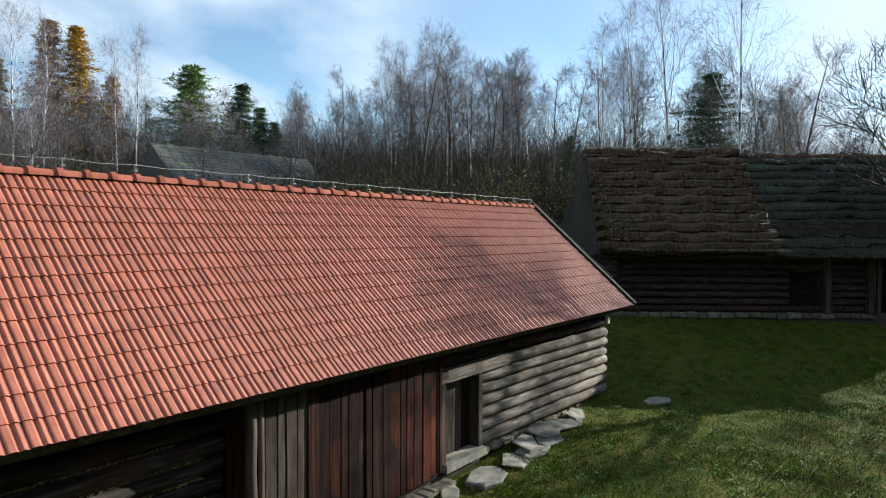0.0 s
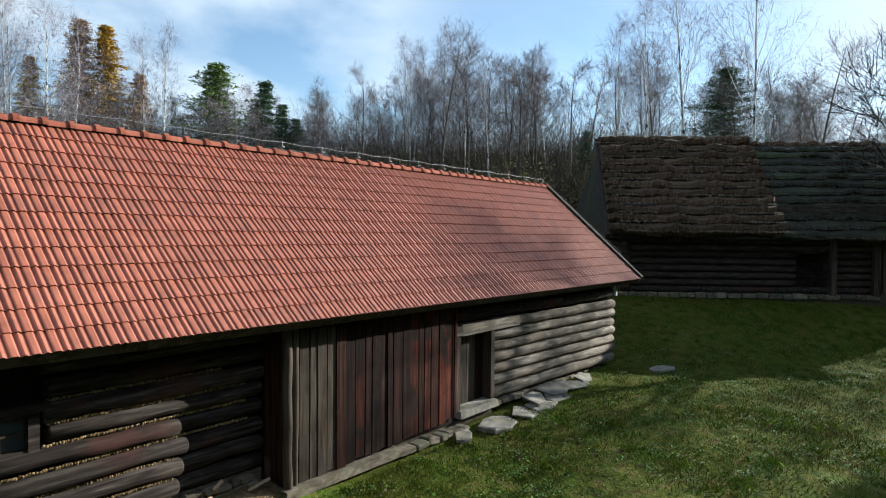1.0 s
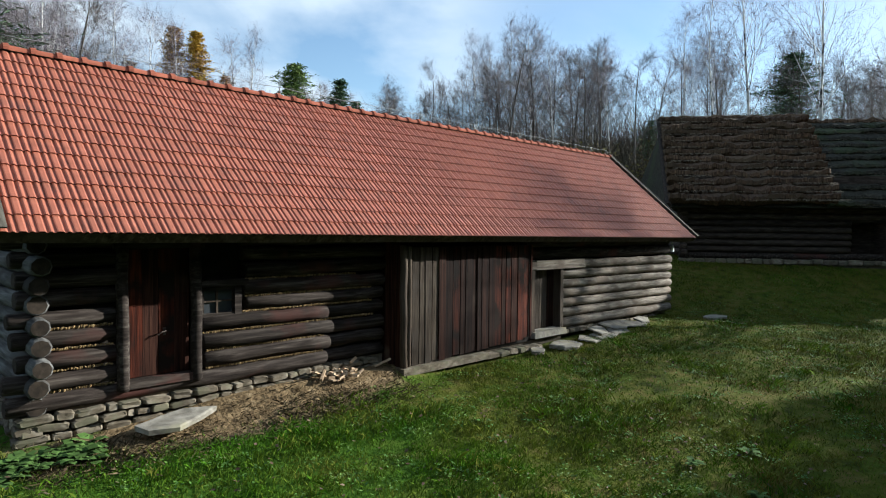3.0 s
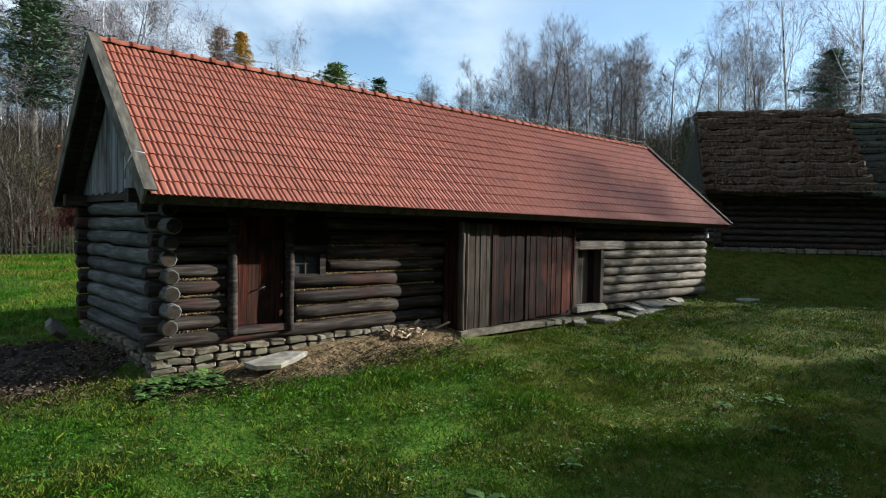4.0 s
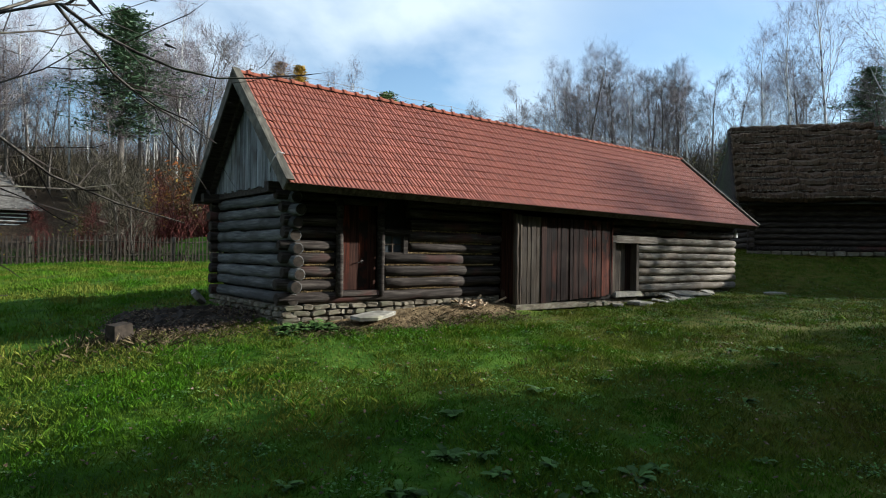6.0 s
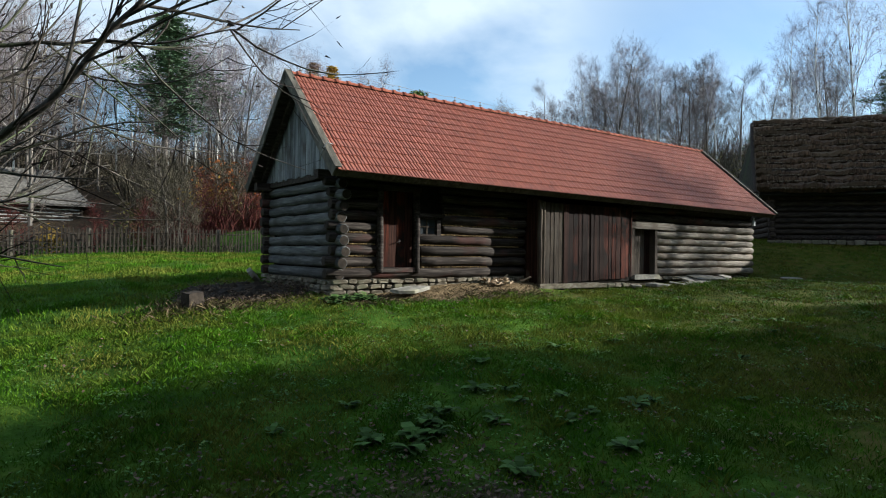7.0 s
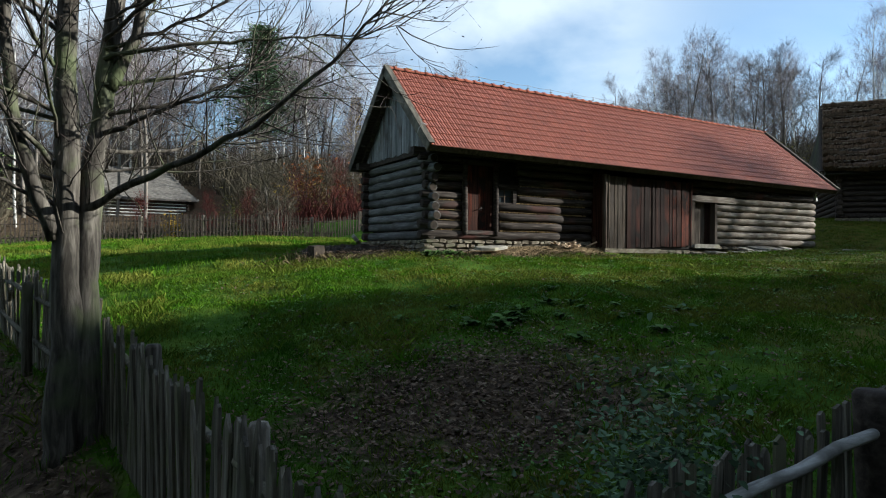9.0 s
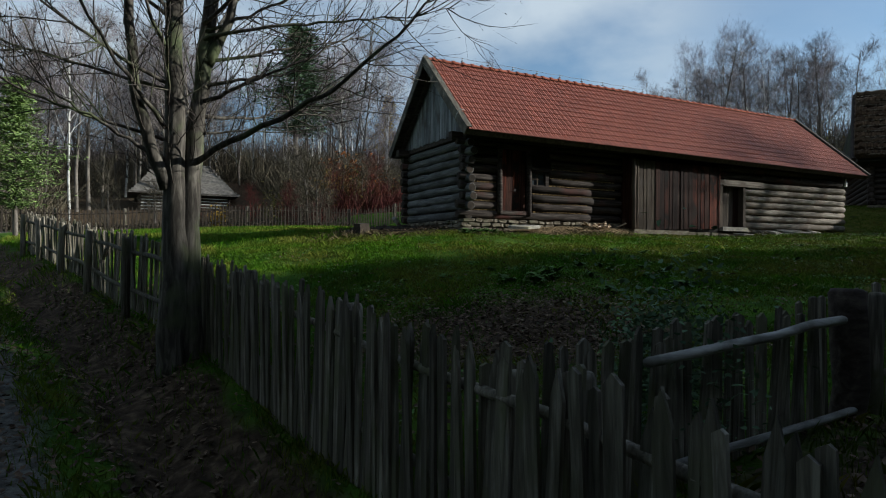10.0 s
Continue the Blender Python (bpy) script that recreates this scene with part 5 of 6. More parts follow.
# the mixed bare wood on the slope behind
k = 0
for i in range(230):
    a = radians(wr.uniform(-4, 118))
    d = wr.uniform(48, 84)
    x, y = 2 + d * math.cos(a), -4 + d * math.sin(a)
    if y < 33 and x < 42 or (24 < x < 43 and 33 < y < 48):
        continue
    deg = math.degrees(a)
    low = 0.6 if deg < 4 else (0.9 if deg < 41 else (0.64 if deg < 76 else 1.1))
    if wr.random() < 0.26:
        tree("birch_tree", wr.choice(BIRCH), (m_birch, m_birch_twig), x, y, "slender bare birch in the wood", "wood trees", scale=low * wr.uniform(0.55, 0.86), rz=wr.uniform(0, 360), wide=0.95)
    else:
        tree("bare_tree", wr.choice(WOOD), (m_wood_bark, m_wood_twig), x, y, "bare grey-brown tree in the wood", "wood trees", scale=low * wr.uniform(0.72, 1.05), rz=wr.uniform(0, 360), wide=1.1)
tree("bare_tree", WOOD[1], (m_wood_bark, m_birch_twig), 42.5, 35.9, "single bare tree with a round twiggy crown", "wood trees", scale=(18.4 - G(42.5, 35.9)) / 15, rz=30, wide=0.85)
for i, (x, y, top) in enumerate(((-11, 48, 14), (-15, 44, 13), (-19, 40, 12), (-24, 34, 12), (-3, 58, 17), (2, 55, 17), (-8, 58, 16), (5, 45, 13), (-28, 26, 11), (-14, 62, 18), (-22, 55, 16), (14, 46, 12), (18, 44, 11), (22, 47, 13))):
    tree("bare_tree", WOOD[i % 4], (m_wood_bark, m_wood_twig), x, y, "bare grey-brown tree at the meadow's edge", "wood trees", scale=(top - G(x, y)) / 15, rz=wr.uniform(0, 360), wide=1.15)
for i, (x, y, s) in enumerate(((26.5, 33.0, 0.5), (30.0, 33.6, 0.42), (33.5, 32.6, 0.5), (37.0, 33.4, 0.45), (40.0, 31.5, 0.55))):
    tree("bare_tree", WOOD[i % 4], (m_wood_bark, m_wood_twig), x, y, "bare brown tree before the long cottage", "wood trees", scale=s, rz=70 * i, wide=1.3)
tree("green_willow", ROUND[0], (m_wood_bark, m_green), -12.9, 12.6, "small tree still in pale green leaf by the lane", "tree", scale=0.4, rz=20, wide=1.1)

# shrubs along the far fence and at the wood's edge
for i, (x, y, s, red) in enumerate(((1.7, 24.9, 1.05, 0), (2.6, 25.4, 0.9, 0), (0.3, 24.6, 0.55, 1), (1.4, 25.2, 0.5, 1), (3.2, 25.5, 0.5, 1), (-5.5, 25, 0.5, 0), (-7.5, 25, 0.6, 0), (-10, 25.5, 0.8, 0), (5.5, 33, 0.9, 1), (7, 34, 1.0, 1), (8.5, 33.5, 0.9, 1), (10, 34.5, 1.0, 1), (11.5, 35, 0.9, 1), (3.5, 34, 0.8, 1), (-2, 24.8, 0.5, 0))):
    tree("bare_shrub", SHRUB[i % 3], (m_red_brush if red else m_wood_bark, m_red_brush if red else m_brush), x, y, "red-stemmed bare shrub beyond the meadow" if red else "bare multi-stemmed grey shrub by the fence", "shrubs", scale=s, rz=50 * i, wide=1.3)


def leaf_cloud(seed, n, rx, ry, rz_, size):
    rr = random.Random(seed)
    t = Twigs()
    for _ in range(n):
        c = Vector((rr.gauss(0, 0.45) * rx, rr.gauss(0, 0.45) * ry, abs(rr.gauss(0.5, 0.3)) * rz_))
        e = Vector((rr.gauss(0, 1), rr.gauss(0, 1), rr.gauss(0, 0.6))).normalized() * size * rr.uniform(0.5, 1.1)
        t.ribbon(rr, [c - e * 0.5, c, c + e * 0.5], size * 0.35, size * 0.3)
    return t.mesh("foliage")


def leafy_shrub(name, x, y, seed, n, r, h, size, material, label):
    s = thing(name, (0, 0, 0), label, "shrub", "leafy shrubs")
    part("stems", SHRUB[seed % 3][0], m_wood_bark, s, m=Matrix.Diagonal((h / 6, h / 6, h / 5.5, 1)))
    part("foliage", leaf_cloud(seed, n, r, r, h, size), material, s)
    s.matrix_basis = pose(x, y, G(x, y), 0, 0, seed * 37)


leafy_shrub("autumn_shrub", 8.2, 36.5, 1, 1500, 2.0, 4.6, 0.3, m_orange_leaf, "shrub with the last orange autumn leaves")
leafy_shrub("autumn_shrub", 6.4, 35.0, 2, 700, 1.6, 3.4, 0.28, m_larch, "shrub with yellow autumn leaves")
hr = random.Random(31)
for i in range(15):
    leafy_shrub("hazel_bush", 33 + i * 0.75 + hr.uniform(-1, 1), 25 - i * 1.25 + hr.uniform(-1.5, 1.5), 10 + i, 700, 1.5, hr.uniform(3.2, 5.0), 0.2, m_olive, "bushy hazel with olive and brown leaves behind the barn")
for i in range(6):
    leafy_shrub("hazel_bush", 1.5 + i * 2.2 + hr.uniform(-0.8, 0.8), 34 + hr.uniform(-1.5, 2.5), 30 + i, 500, 1.3, hr.uniform(2.2, 4.2), 0.2, m_olive, "thinning hazel bush at the wood's edge")
leafy_shrub("autumn_shrub", 10.5, 35.5, 5, 900, 1.5, 3.2, 0.24, m_orange_leaf, "shrub with the last orange autumn leaves")
leafy_shrub("evergreen_bush", -5.35, -13.05, 3, 3800, 0.55, 1.25, 0.055, m_pine, "dense dark evergreen bush behind the fence")
leafy_shrub("evergreen_bush", -4.0, 24.6, 4, 300, 0.6, 1.2, 0.16, m_larch, "small yellow-leaved bush by the far fence")


def brush(seed, n, spot, size, material, label, up=0.8):
    """Undergrowth nobody could count, as one mesh."""
    rr = random.Random(seed)
    t = Twigs()
    for _ in range(n):
        x, y = spot(rr)
        p = Vector((x, y, G(x, y) - 0.05))
        ln = size * rr.uniform(0.5, 1.3)
        q = branch_line(rr, p, (rr.gauss(0, 0.45), rr.gauss(0, 0.45), up), ln, 3, 0.18, 0.0)
        t.ribbon(rr, q, 0.02 * size ** 0.5, 0.012)
        for _ in range(2):
            p2, d2 = along_line(q, rr.uniform(0.2, 0.9))
            t.ribbon(rr, branch_line(rr, p2, side_dir(rr, d2, 0.7), ln * 0.45, 2, 0.2, 0.0), 0.015, 0.01)
    solo("undergrowth", t.mesh("undergrowth"), material, label, "undergrowth", kind="stuff")


def wood_edge(rr):
    a = radians(rr.uniform(-3, 122))
    d = rr.uniform(44, 82)
    x, y = 2 + d * math.cos(a), -4 + d * math.sin(a)
    while (24 < x < 43 and 34 < y < 47) or y < 30 and x < 36 or (-14 < x < 3 and 30 < y < 56):
        a, d = radians(rr.uniform(-3, 122)), rr.uniform(44, 82)
        x, y = 2 + d * math.cos(a), -4 + d * math.sin(a)
    return x, y


brush(1, 30000, wood_edge, 4.2, m_brush, "dense bare brown undergrowth of the wood")
brush(2, 1800, lambda rr: (rr.uniform(3, 13), rr.uniform(32, 37)), 2.6, m_red_brush, "thicket of red-stemmed bushes")
brush(3, 1000, lambda rr: (rr.uniform(-15, 6), rr.uniform(24.3, 26.0)), 0.9, m_brush, "dry weeds along the far fence")
brush(4, 9000, lambda rr: (rr.uniform(17, 40), rr.uniform(13, 30)), 2.8, m_brush, "dense bare brown undergrowth behind the barn")


def far_band(rr):
    a, d = radians(rr.uniform(-8, 128)), rr.uniform(84, 100)
    return 2 + d * math.cos(a), -4 + d * math.sin(a)


brush(5, 14000, far_band, 6.5, m_wood_twig, "far bare wood along the hill", up=1.2)

# the tree in front of the thatched house's end, and unseen evergreens added to shade the meadow
ORCHARD = bare_tree(610, 9.5, 0.2, 30, 1000, spread=1.15, low=0.36, twig_w=0.012, twig_len=1.1)
tree("orchard_tree", ORCHARD, (m_bark, m_twig), 28.7, -7.8, "spreading bare orchard tree by the house", "orchard", scale=1.02, rz=60, wide=1.3)
for i, (x, y, s) in enumerate(((32.3, -11.4, 0.45), (34.0, -13.6, 0.45))):
    tree("bare_tree", WOOD[i], (m_wood_bark, m_wood_twig), x, y, "bare tree beside the meadow near the house", "wood trees", scale=s, rz=80 * i)
# spruces added out of view, sunward and behind the camera, to block sun and sky
for x, y, s in ((28.5, -14.6, 0.45), (31, -15.8, 0.5), (18, -24.5, 0.95), (21, -27, 1.0), (24, -25.5, 1.0), (27, -29, 1.05), (16, -28, 1.0), (24, -30.5, 1.1), (30, -17.2, 0.5), (32, -18.5, 0.66), (35, -20.5, 0.85), (33.5, -22.5, 1.0), (37, -24, 1.0), (35, -26.5, 1.05), (39, -28, 1.05), (37, -31, 1.0), (40, -34, 1.0), (42, -38, 1.0), (43, -31, 1.1), (44, -26, 1.1), (36, -40, 1.1), (30, -38, 1.1), (24, -36, 1.1), (18, -35, 1.1), (12, -33, 1.1), (7, -31, 1.1), (2, -29, 1.1), (-3, -28, 1.1), (-8, -28, 1.1), (-13, -27, 1.1), (-18, -25, 1.1), (-22, -21, 1.1), (-24, -16, 1.05), (-25, -10, 1.0), (-27, -4, 1.0)):
    tree("spruce_tree", SPRUCE[1], (m_wood_bark, m_pine), x, y, "dense dark spruce out of view, added to block light", "spruces", scale=s, rz=x * 53 + y, wide=1.35)


# ---- the twin-stemmed tree by the lane fence ----
def lane_tree():
    rr = random.Random(77)
    bx, by = -8.5, -8.2
    bz = G(bx, by) - 0.15
    t = thing("lane_tree", (bx, by, bz), "bare twin-stemmed tree with smooth grey-brown bark", "tree")
    wood = Build()
    fine = Twigs()
    lines = []

    def limb(pts, r0, r1, n=9, keep=True):
        # round the bends off
        pts = [Vector(p) for p in pts]
        out = []
        for i in range(len(pts) - 1):
            a, c = pts[max(0, i - 1)], pts[min(len(pts) - 1, i + 2)]
            for s in (0, 0.25, 0.5, 0.75):
                p, q = pts[i], pts[i + 1]
                m0, m1 = (q - a) / 2, (c - p) / 2
                h = (2 * s ** 3 - 3 * s * s + 1) * p + (s ** 3 - 2 * s * s + s) * m0 + (-2 * s ** 3 + 3 * s * s) * q + (s ** 3 - s * s) * m1
                out.append(h + Vector((rr.gauss(0, 0.012), rr.gauss(0, 0.012), rr.gauss(0, 0.012))))
        out.append(pts[-1])
        m = len(out) - 1
        wood.tube(out, [(r0 + (r1 - r0) * (i / m) ** 0.8) * rr.uniform(0.96, 1.05) for i in range(m + 1)], n, cap=True)
        if keep:
            lines.append((out, r0, r1))
        return out

    B = Vector((bx, by, bz))
    limb([B + Vector((-0.1, 0, -0.1)), B + Vector((-0.07, 0.0, 1.2)), B + Vector((-0.08, 0.02, 2.5)), B + Vector((-0.1, 0.05, 4.6)), B + Vector((0.05, 0.1, 7.5)), B + Vector((0.0, 0.2, 10.5))], 0.2, 0.05, 12)
    limb([B + Vector((0.12, 0.02, -0.1)), B + Vector((0.1, 0.03, 1.2)), B + Vector((0.12, 0.06, 2.45)), B + Vector((0.22, 0.1, 3.6)), B + Vector((0.42, 0.2, 5.6)), B + Vector((0.6, 0.3, 8.0)), B + Vector((0.5, 0.3, 10.0))], 0.175, 0.045, 12)
    limb([B + Vector((-0.16, 0, 2.3)), B + Vector((-0.5, -0.1, 3.3)), B + Vector((-0.62, -0.1, 4.6)), B + Vector((-0.9, 0, 6.6)), B + Vector((-1.0, 0.1, 8.4))], 0.085, 0.03, 9)
    limb([B + Vector((0.3, 0.1, 3.9)), B + Vector((0.55, 0.0, 4.5)), B + Vector((0.62, -0.1, 5.4)), B + Vector((0.9, -0.2, 7.2))], 0.08, 0.03, 9)
    # the long low limb that reaches over the meadow
    limb([B + Vector((0.08, 0.05, 2.58)), B + Vector((0.5, -0.4, 2.86)), B + Vector((1.15, -1.12, 3.17)), B + Vector((1.56, -1.58, 3.45)), B + Vector((2.0, -2.05, 3.9)), B + Vector((2.4, -2.45, 4.42))], 0.048, 0.01, 9)
    dirs = [(-1.0, -0.35, 2.6, 0.35), (-0.9, -0.8, 3.0, 0.5), (-1.1, 0.5, 3.5, 0.25), (-0.7, -1.0, 4.0, 0.5), (0.9, 0.4, 3.2, 0.15), (0.8, -0.7, 3.4, 0.35), (1.0, -0.1, 3.9, 0.45), (-0.3, -1.1, 3.3, 0.25),
            (-1.0, 0.1, 4.4, 0.6), (0.9, -0.5, 4.6, 0.5), (0.4, -1.0, 4.9, 0.6), (0.95, 0.15, 3.0, 0.2), (0.9, -0.05, 3.6, 0.25), (0.8, -0.3, 4.3, 0.4), (-0.8, -0.7, 5.2, 0.7), (1.0, 0.3, 5.2, 0.6), (0.7, -0.9, 5.6, 0.7), (-0.5, 0.9, 4.8, 0.5), (0.3, 1.0, 4.2, 0.4), (-1.0, -0.2, 2.9, 0.05), (0.5, -0.9, 6.2, 0.8), (-0.4, -0.9, 6.4, 0.8), (1.0, 0.0, 6.6, 0.8), (-0.9, 0.3, 6.0, 0.7),
            (0.95, -0.25, 4.2, 0.2), (0.75, -0.75, 4.4, 0.25), (-0.85, -0.5, 3.6, 0.2), (-0.7, -0.75, 4.5, 0.35)]
    for dx, dy, z, rise in dirs:
        stem = B + Vector(((0.25 if dx > 0 else -0.15) * (1 if z > 2.6 else 0.8), 0.05, z))
        ln = rr.uniform(2.2, 3.6)
        d = Vector((dx, dy, rise)).normalized()
        q = branch_line(rr, stem, d, ln, 5, 0.09, 0.06)
        limb(q, rr.uniform(0.017, 0.03), 0.004, 6)
    for base, r0, r1 in list(lines):
        big = r0 > 0.07
        length = sum((base[i + 1] - base[i]).length for i in range(len(base) - 1))
        for _ in range(int(length * (3.6 if big else 6.0))):
            tt = rr.uniform(0.3 if r0 > 0.12 else 0.12, 1.0)
            p, d = along_line(base, tt)
            if p.z < bz + 2.2:
                continue
            dd = side_dir(rr, d, rr.uniform(0.5, 1.0))
            ln = rr.uniform(0.5, 1.5)
            q = branch_line(rr, p, dd, ln, 5, 0.12, 0.07)
            wood.tube(q, [0.0085, 0.0075, 0.0065, 0.005, 0.004, 0.0025], 4, cap=False)
            for _ in range(int(4 + 4 * ln)):
                p2, d2 = along_line(q, rr.uniform(0.15, 0.98))
                q2 = branch_line(rr, p2, side_dir(rr, d2, rr.uniform(0.5, 0.9)), rr.uniform(0.15, 0.55), 3, 0.14, 0.05)
                fine.ribbon(rr, q2, 0.0042, 0.003)
                tip = q2[-1]
                e = (q2[-1] - q2[-2]).normalized()
                fine.ribbon(rr, [tip - e * 0.01, tip + e * 0.008, tip + e * 0.03], 0.006, 0.005)
    part("trunk", wood, m_bark, t, smooth=True)
    part("crown", fine.mesh("crown"), m_twig, t, kind="stuff")


lane_tree()


# ---- loose stones, heaps and weeds round the barn ----
def slab_thing(x, y, z, sx, sy, sz, seed, label, tilt=(0, 0, 0), group="", n=7):
    b = Build()
    rr = random.Random(seed)
    ang = [2 * math.pi * (k + rr.uniform(-0.25, 0.25)) / n for k in range(n)]
    rad = [rr.uniform(0.75, 1.05) for _ in range(n)]
    lo = [(0.5 * sx * r * math.cos(a), 0.5 * sy * r * math.sin(a), -sz / 2) for a, r in zip(ang, rad)]
    hi = [(px * 1.02, py * 1.02, sz * 0.3 + rr.uniform(-0.01, 0.01)) for px, py, _ in lo]
    top = [(px * 0.92, py * 0.92, sz * 0.5 + rr.uniform(-0.008, 0.008)) for px, py, _ in lo]
    b.add(lo + hi + top, [tuple(reversed(range(n)))] + [(k, (k + 1) % n, n + (k + 1) % n, n + k) for k in range(n)] + [(n + k, n + (k + 1) % n, 2 * n + (k + 1) % n, 2 * n + k) for k in range(n)] + [tuple(2 * n + k for k in range(n))])
    solo("stone_slab", b, m_slab, label, "stone", group, m=pose(x, y, z, *tilt))


slab_thing(1.75, -0.62, -0.46, 1.3, 0.6, 0.09, 1, "broad flat doorstep stone before the dwelling door", (6, -3, 12))
slab_thing(11.3, -0.95, -0.53, 1.45, 0.75, 0.1, 2, "rough boulder step before the small door", (4, 2, 8))
slab_thing(10.3, -0.78, -0.55, 0.8, 0.4, 0.07, 3, "flat sandstone piece at the gate's foot", (5, 0, 30))
for i, (x, y, up, sx, sy, tl) in enumerate(((12.35, -0.98, 0.04, 0.8, 0.5, (7, 3, 12)), (12.95, -1.02, 0.05, 0.75, 0.5, (9, -2, -14)), (13.1, -0.78, 0.13, 0.9, 0.45, (14, 2, 6)), (13.75, -0.98, 0.06, 0.9, 0.55, (8, -3, 8)),
                                                (14.0, -0.76, 0.15, 1.2, 0.5, (15, -2, -4)), (14.75, -0.9, 0.09, 1.1, 0.5, (12, 1, -8)), (15.5, -0.8, 0.1, 0.8, 0.4, (13, 2, 4)))):
    slab_thing(x, y, G(x, y) + up, sx * 1.3, sy * 1.35, 0.045, 20 + i, "thin flat grey stone slab stacked by the log wall", tl, "stone slabs by the wall", n=5)
slab_thing(18.2, -1.9, G(18.2, -1.9) + 0.05, 1.15, 0.55, 0.07, 40, "single flat grey stone lying in the grass", (3, 0, -25))
st = Build()
st.box((-0.22, -0.16, -0.2), (0.22, 0.16, 0.3), taper=0.04)
solo("stump", st, m_log_end, "squared old timber stump among dry grass", "stump", m=pose(-3.1, 0.45, G(-3.1, 0.45) + 0.02, 4, -5, 25))
slab_thing(-0.7, 3.6, G(-0.7, 3.6) + 0.28, 0.75, 0.5, 0.12, 41, "stone slab leaning at the gable's foot", (50, 10, 60))

rr = random.Random(9)
for i in range(26):
    b = Build()
    ln, w = rr.uniform(0.12, 0.42), rr.uniform(0.03, 0.09)
    b.box((-ln / 2, -w / 2, 0), (ln / 2, w / 2, rr.uniform(0.015, 0.05)), taper=0.008)
    x, y = 4.95 + rr.gauss(0, 0.38), -0.32 + rr.gauss(0, 0.14)
    solo("wood_chip", b, m_chip, "split wood scrap lying by the wall", "wood scrap", "wood scraps", m=pose(x, y, G(x, y) + 0.03 + rr.uniform(0, 0.12), rr.uniform(-20, 20), rr.uniform(-25, 25), rr.uniform(0, 180)))

heap = Build()
n = 34
vs, fs = [], []
for i in range(n):
    for j in range(n):
        x, y = -3.4 + 3.5 * i / (n - 1), 0.2 + 4.2 * j / (n - 1)
        e = max(0.0, 1 - ((x + 1.5) / 1.7) ** 2 - ((y - 2.1) / 1.9) ** 2)
        z = G(x, y) - 0.05 + 0.2 * e ** 0.7 + (0.13 * noise.noise((x * 3, y * 3, 1)) + 0.12 * noise.noise((x * 9, y * 9, 4))) * min(1, e * 4)
        vs.append((x, y, z))
fs = [(i * n + j, (i + 1) * n + j, (i + 1) * n + j + 1, i * n + j + 1) for i in range(n - 1) for j in range(n - 1)]
heap.add(vs, fs)
solo("soil_heap", heap, m_soil, "dark heap of earth and rotting plants by the gable", "soil heap", kind="stuff")


def patches(x, y, size, seed):
    """Smooth random patches from 0 to 1, size metres across."""
    g = np.random.default_rng(seed).random((256, 256))
    u, v = x / size + 100.0, y / size + 100.0
    i, j = np.floor(u).astype(int), np.floor(v).astype(int)
    a, b = ss(0, 1, u - i), ss(0, 1, v - j)
    i, j = i % 255, j % 255
    return (g[i, j] * (1 - a) + g[i + 1, j] * a) * (1 - b) + (g[i, j + 1] * (1 - a) + g[i + 1, j + 1] * a) * b


def blades(name, seed, n, spot, h, w, material, label, lean=0.5, lift=0.0, category="grass"):
    """Single blades nobody could count, each one triangle with a bend."""
    rng = np.random.default_rng(seed)
    x, y = spot(rng, n)
    z = gz(x, y) - 0.01 + lift
    m = len(x)
    a = rng.uniform(0, 2 * np.pi, m)
    hh = h * rng.uniform(0.45, 1.25, m) * (0.35 + 0.8 * patches(x, y, 0.9, 7) + 0.7 * patches(x, y, 0.22, 8))
    ww = w * rng.uniform(0.6, 1.3, m)
    la = rng.uniform(0, 2 * np.pi, m)
    ll = hh * np.abs(rng.normal(0, lean, m))
    p = np.stack([x, y, z], 1)
    side = np.stack([np.cos(a) * ww, np.sin(a) * ww, np.zeros(m)], 1)
    mid = p + np.stack([np.cos(la) * ll * 0.35, np.sin(la) * ll * 0.35, hh * 0.6], 1)
    tip = p + np.stack([np.cos(la) * ll, np.sin(la) * ll, hh], 1)
    co = np.stack([p - side, p + side, mid + side * 0.7, tip], 1).reshape(-1, 3)
    k = np.arange(m) * 4
    tris = np.concatenate([np.stack([k, k + 1, k + 2], 1), np.stack([k, k + 2, k + 3], 1)])
    ob = solo(name, soup(name, co, tris), material, label, category, kind="stuff")
    return ob


def keep(x, y, rng):
    """Drops spots under the barn, on the lane, and most of those on bare soil."""
    off = x - fence_x(y)
    ok = ~((x > -0.25) & (x < 18.0) & (y > -0.75) & (y < 4.8))
    ok &= ~((off > -3.8) & (off < -2.0) & (rng.random(len(x)) < 0.93))
    bare = np.exp(-(((x + 4.4) / 2.4) ** 2 + ((y + 9.6) / 1.9) ** 2)) * 0.96
    bare = np.maximum(bare, np.exp(-(((x - 2.6) / 3.2) ** 2 + ((y + 0.75) / 0.5) ** 2)) * 0.95)
    bare = np.maximum(bare, np.exp(-(((x + 1.4) / 1.5) ** 2 + ((y - 2.0) / 1.7) ** 2)))
    ok &= ~((off > -1.5) & (off < -0.12) & (rng.random(len(x)) < 0.6))
    bare = np.maximum(bare, 0.75 * ss(0.62, 0.8, patches(x, y, 1.3, 9)))
    clump = 0.5 + 0.5 * np.sin(2.3 * x + 1.1 * y) * np.sin(1.9 * y - 0.8 * x + 1) * np.sin(0.7 * x - 0.9 * y)
    return ok & (rng.random(len(x)) > bare) & (rng.random(len(x)) < 0.55 + 0.45 * clump)


def yellow_at(x, y):
    """Share of yellowing grass: most of it between the gate and the thatched house."""
    return np.clip(0.04 + 0.68 * ss(3, 12, x - 0.5 * y - 2) + 0.5 * (patches(x, y, 1.8, 11) - 0.5), 0, 0.92)


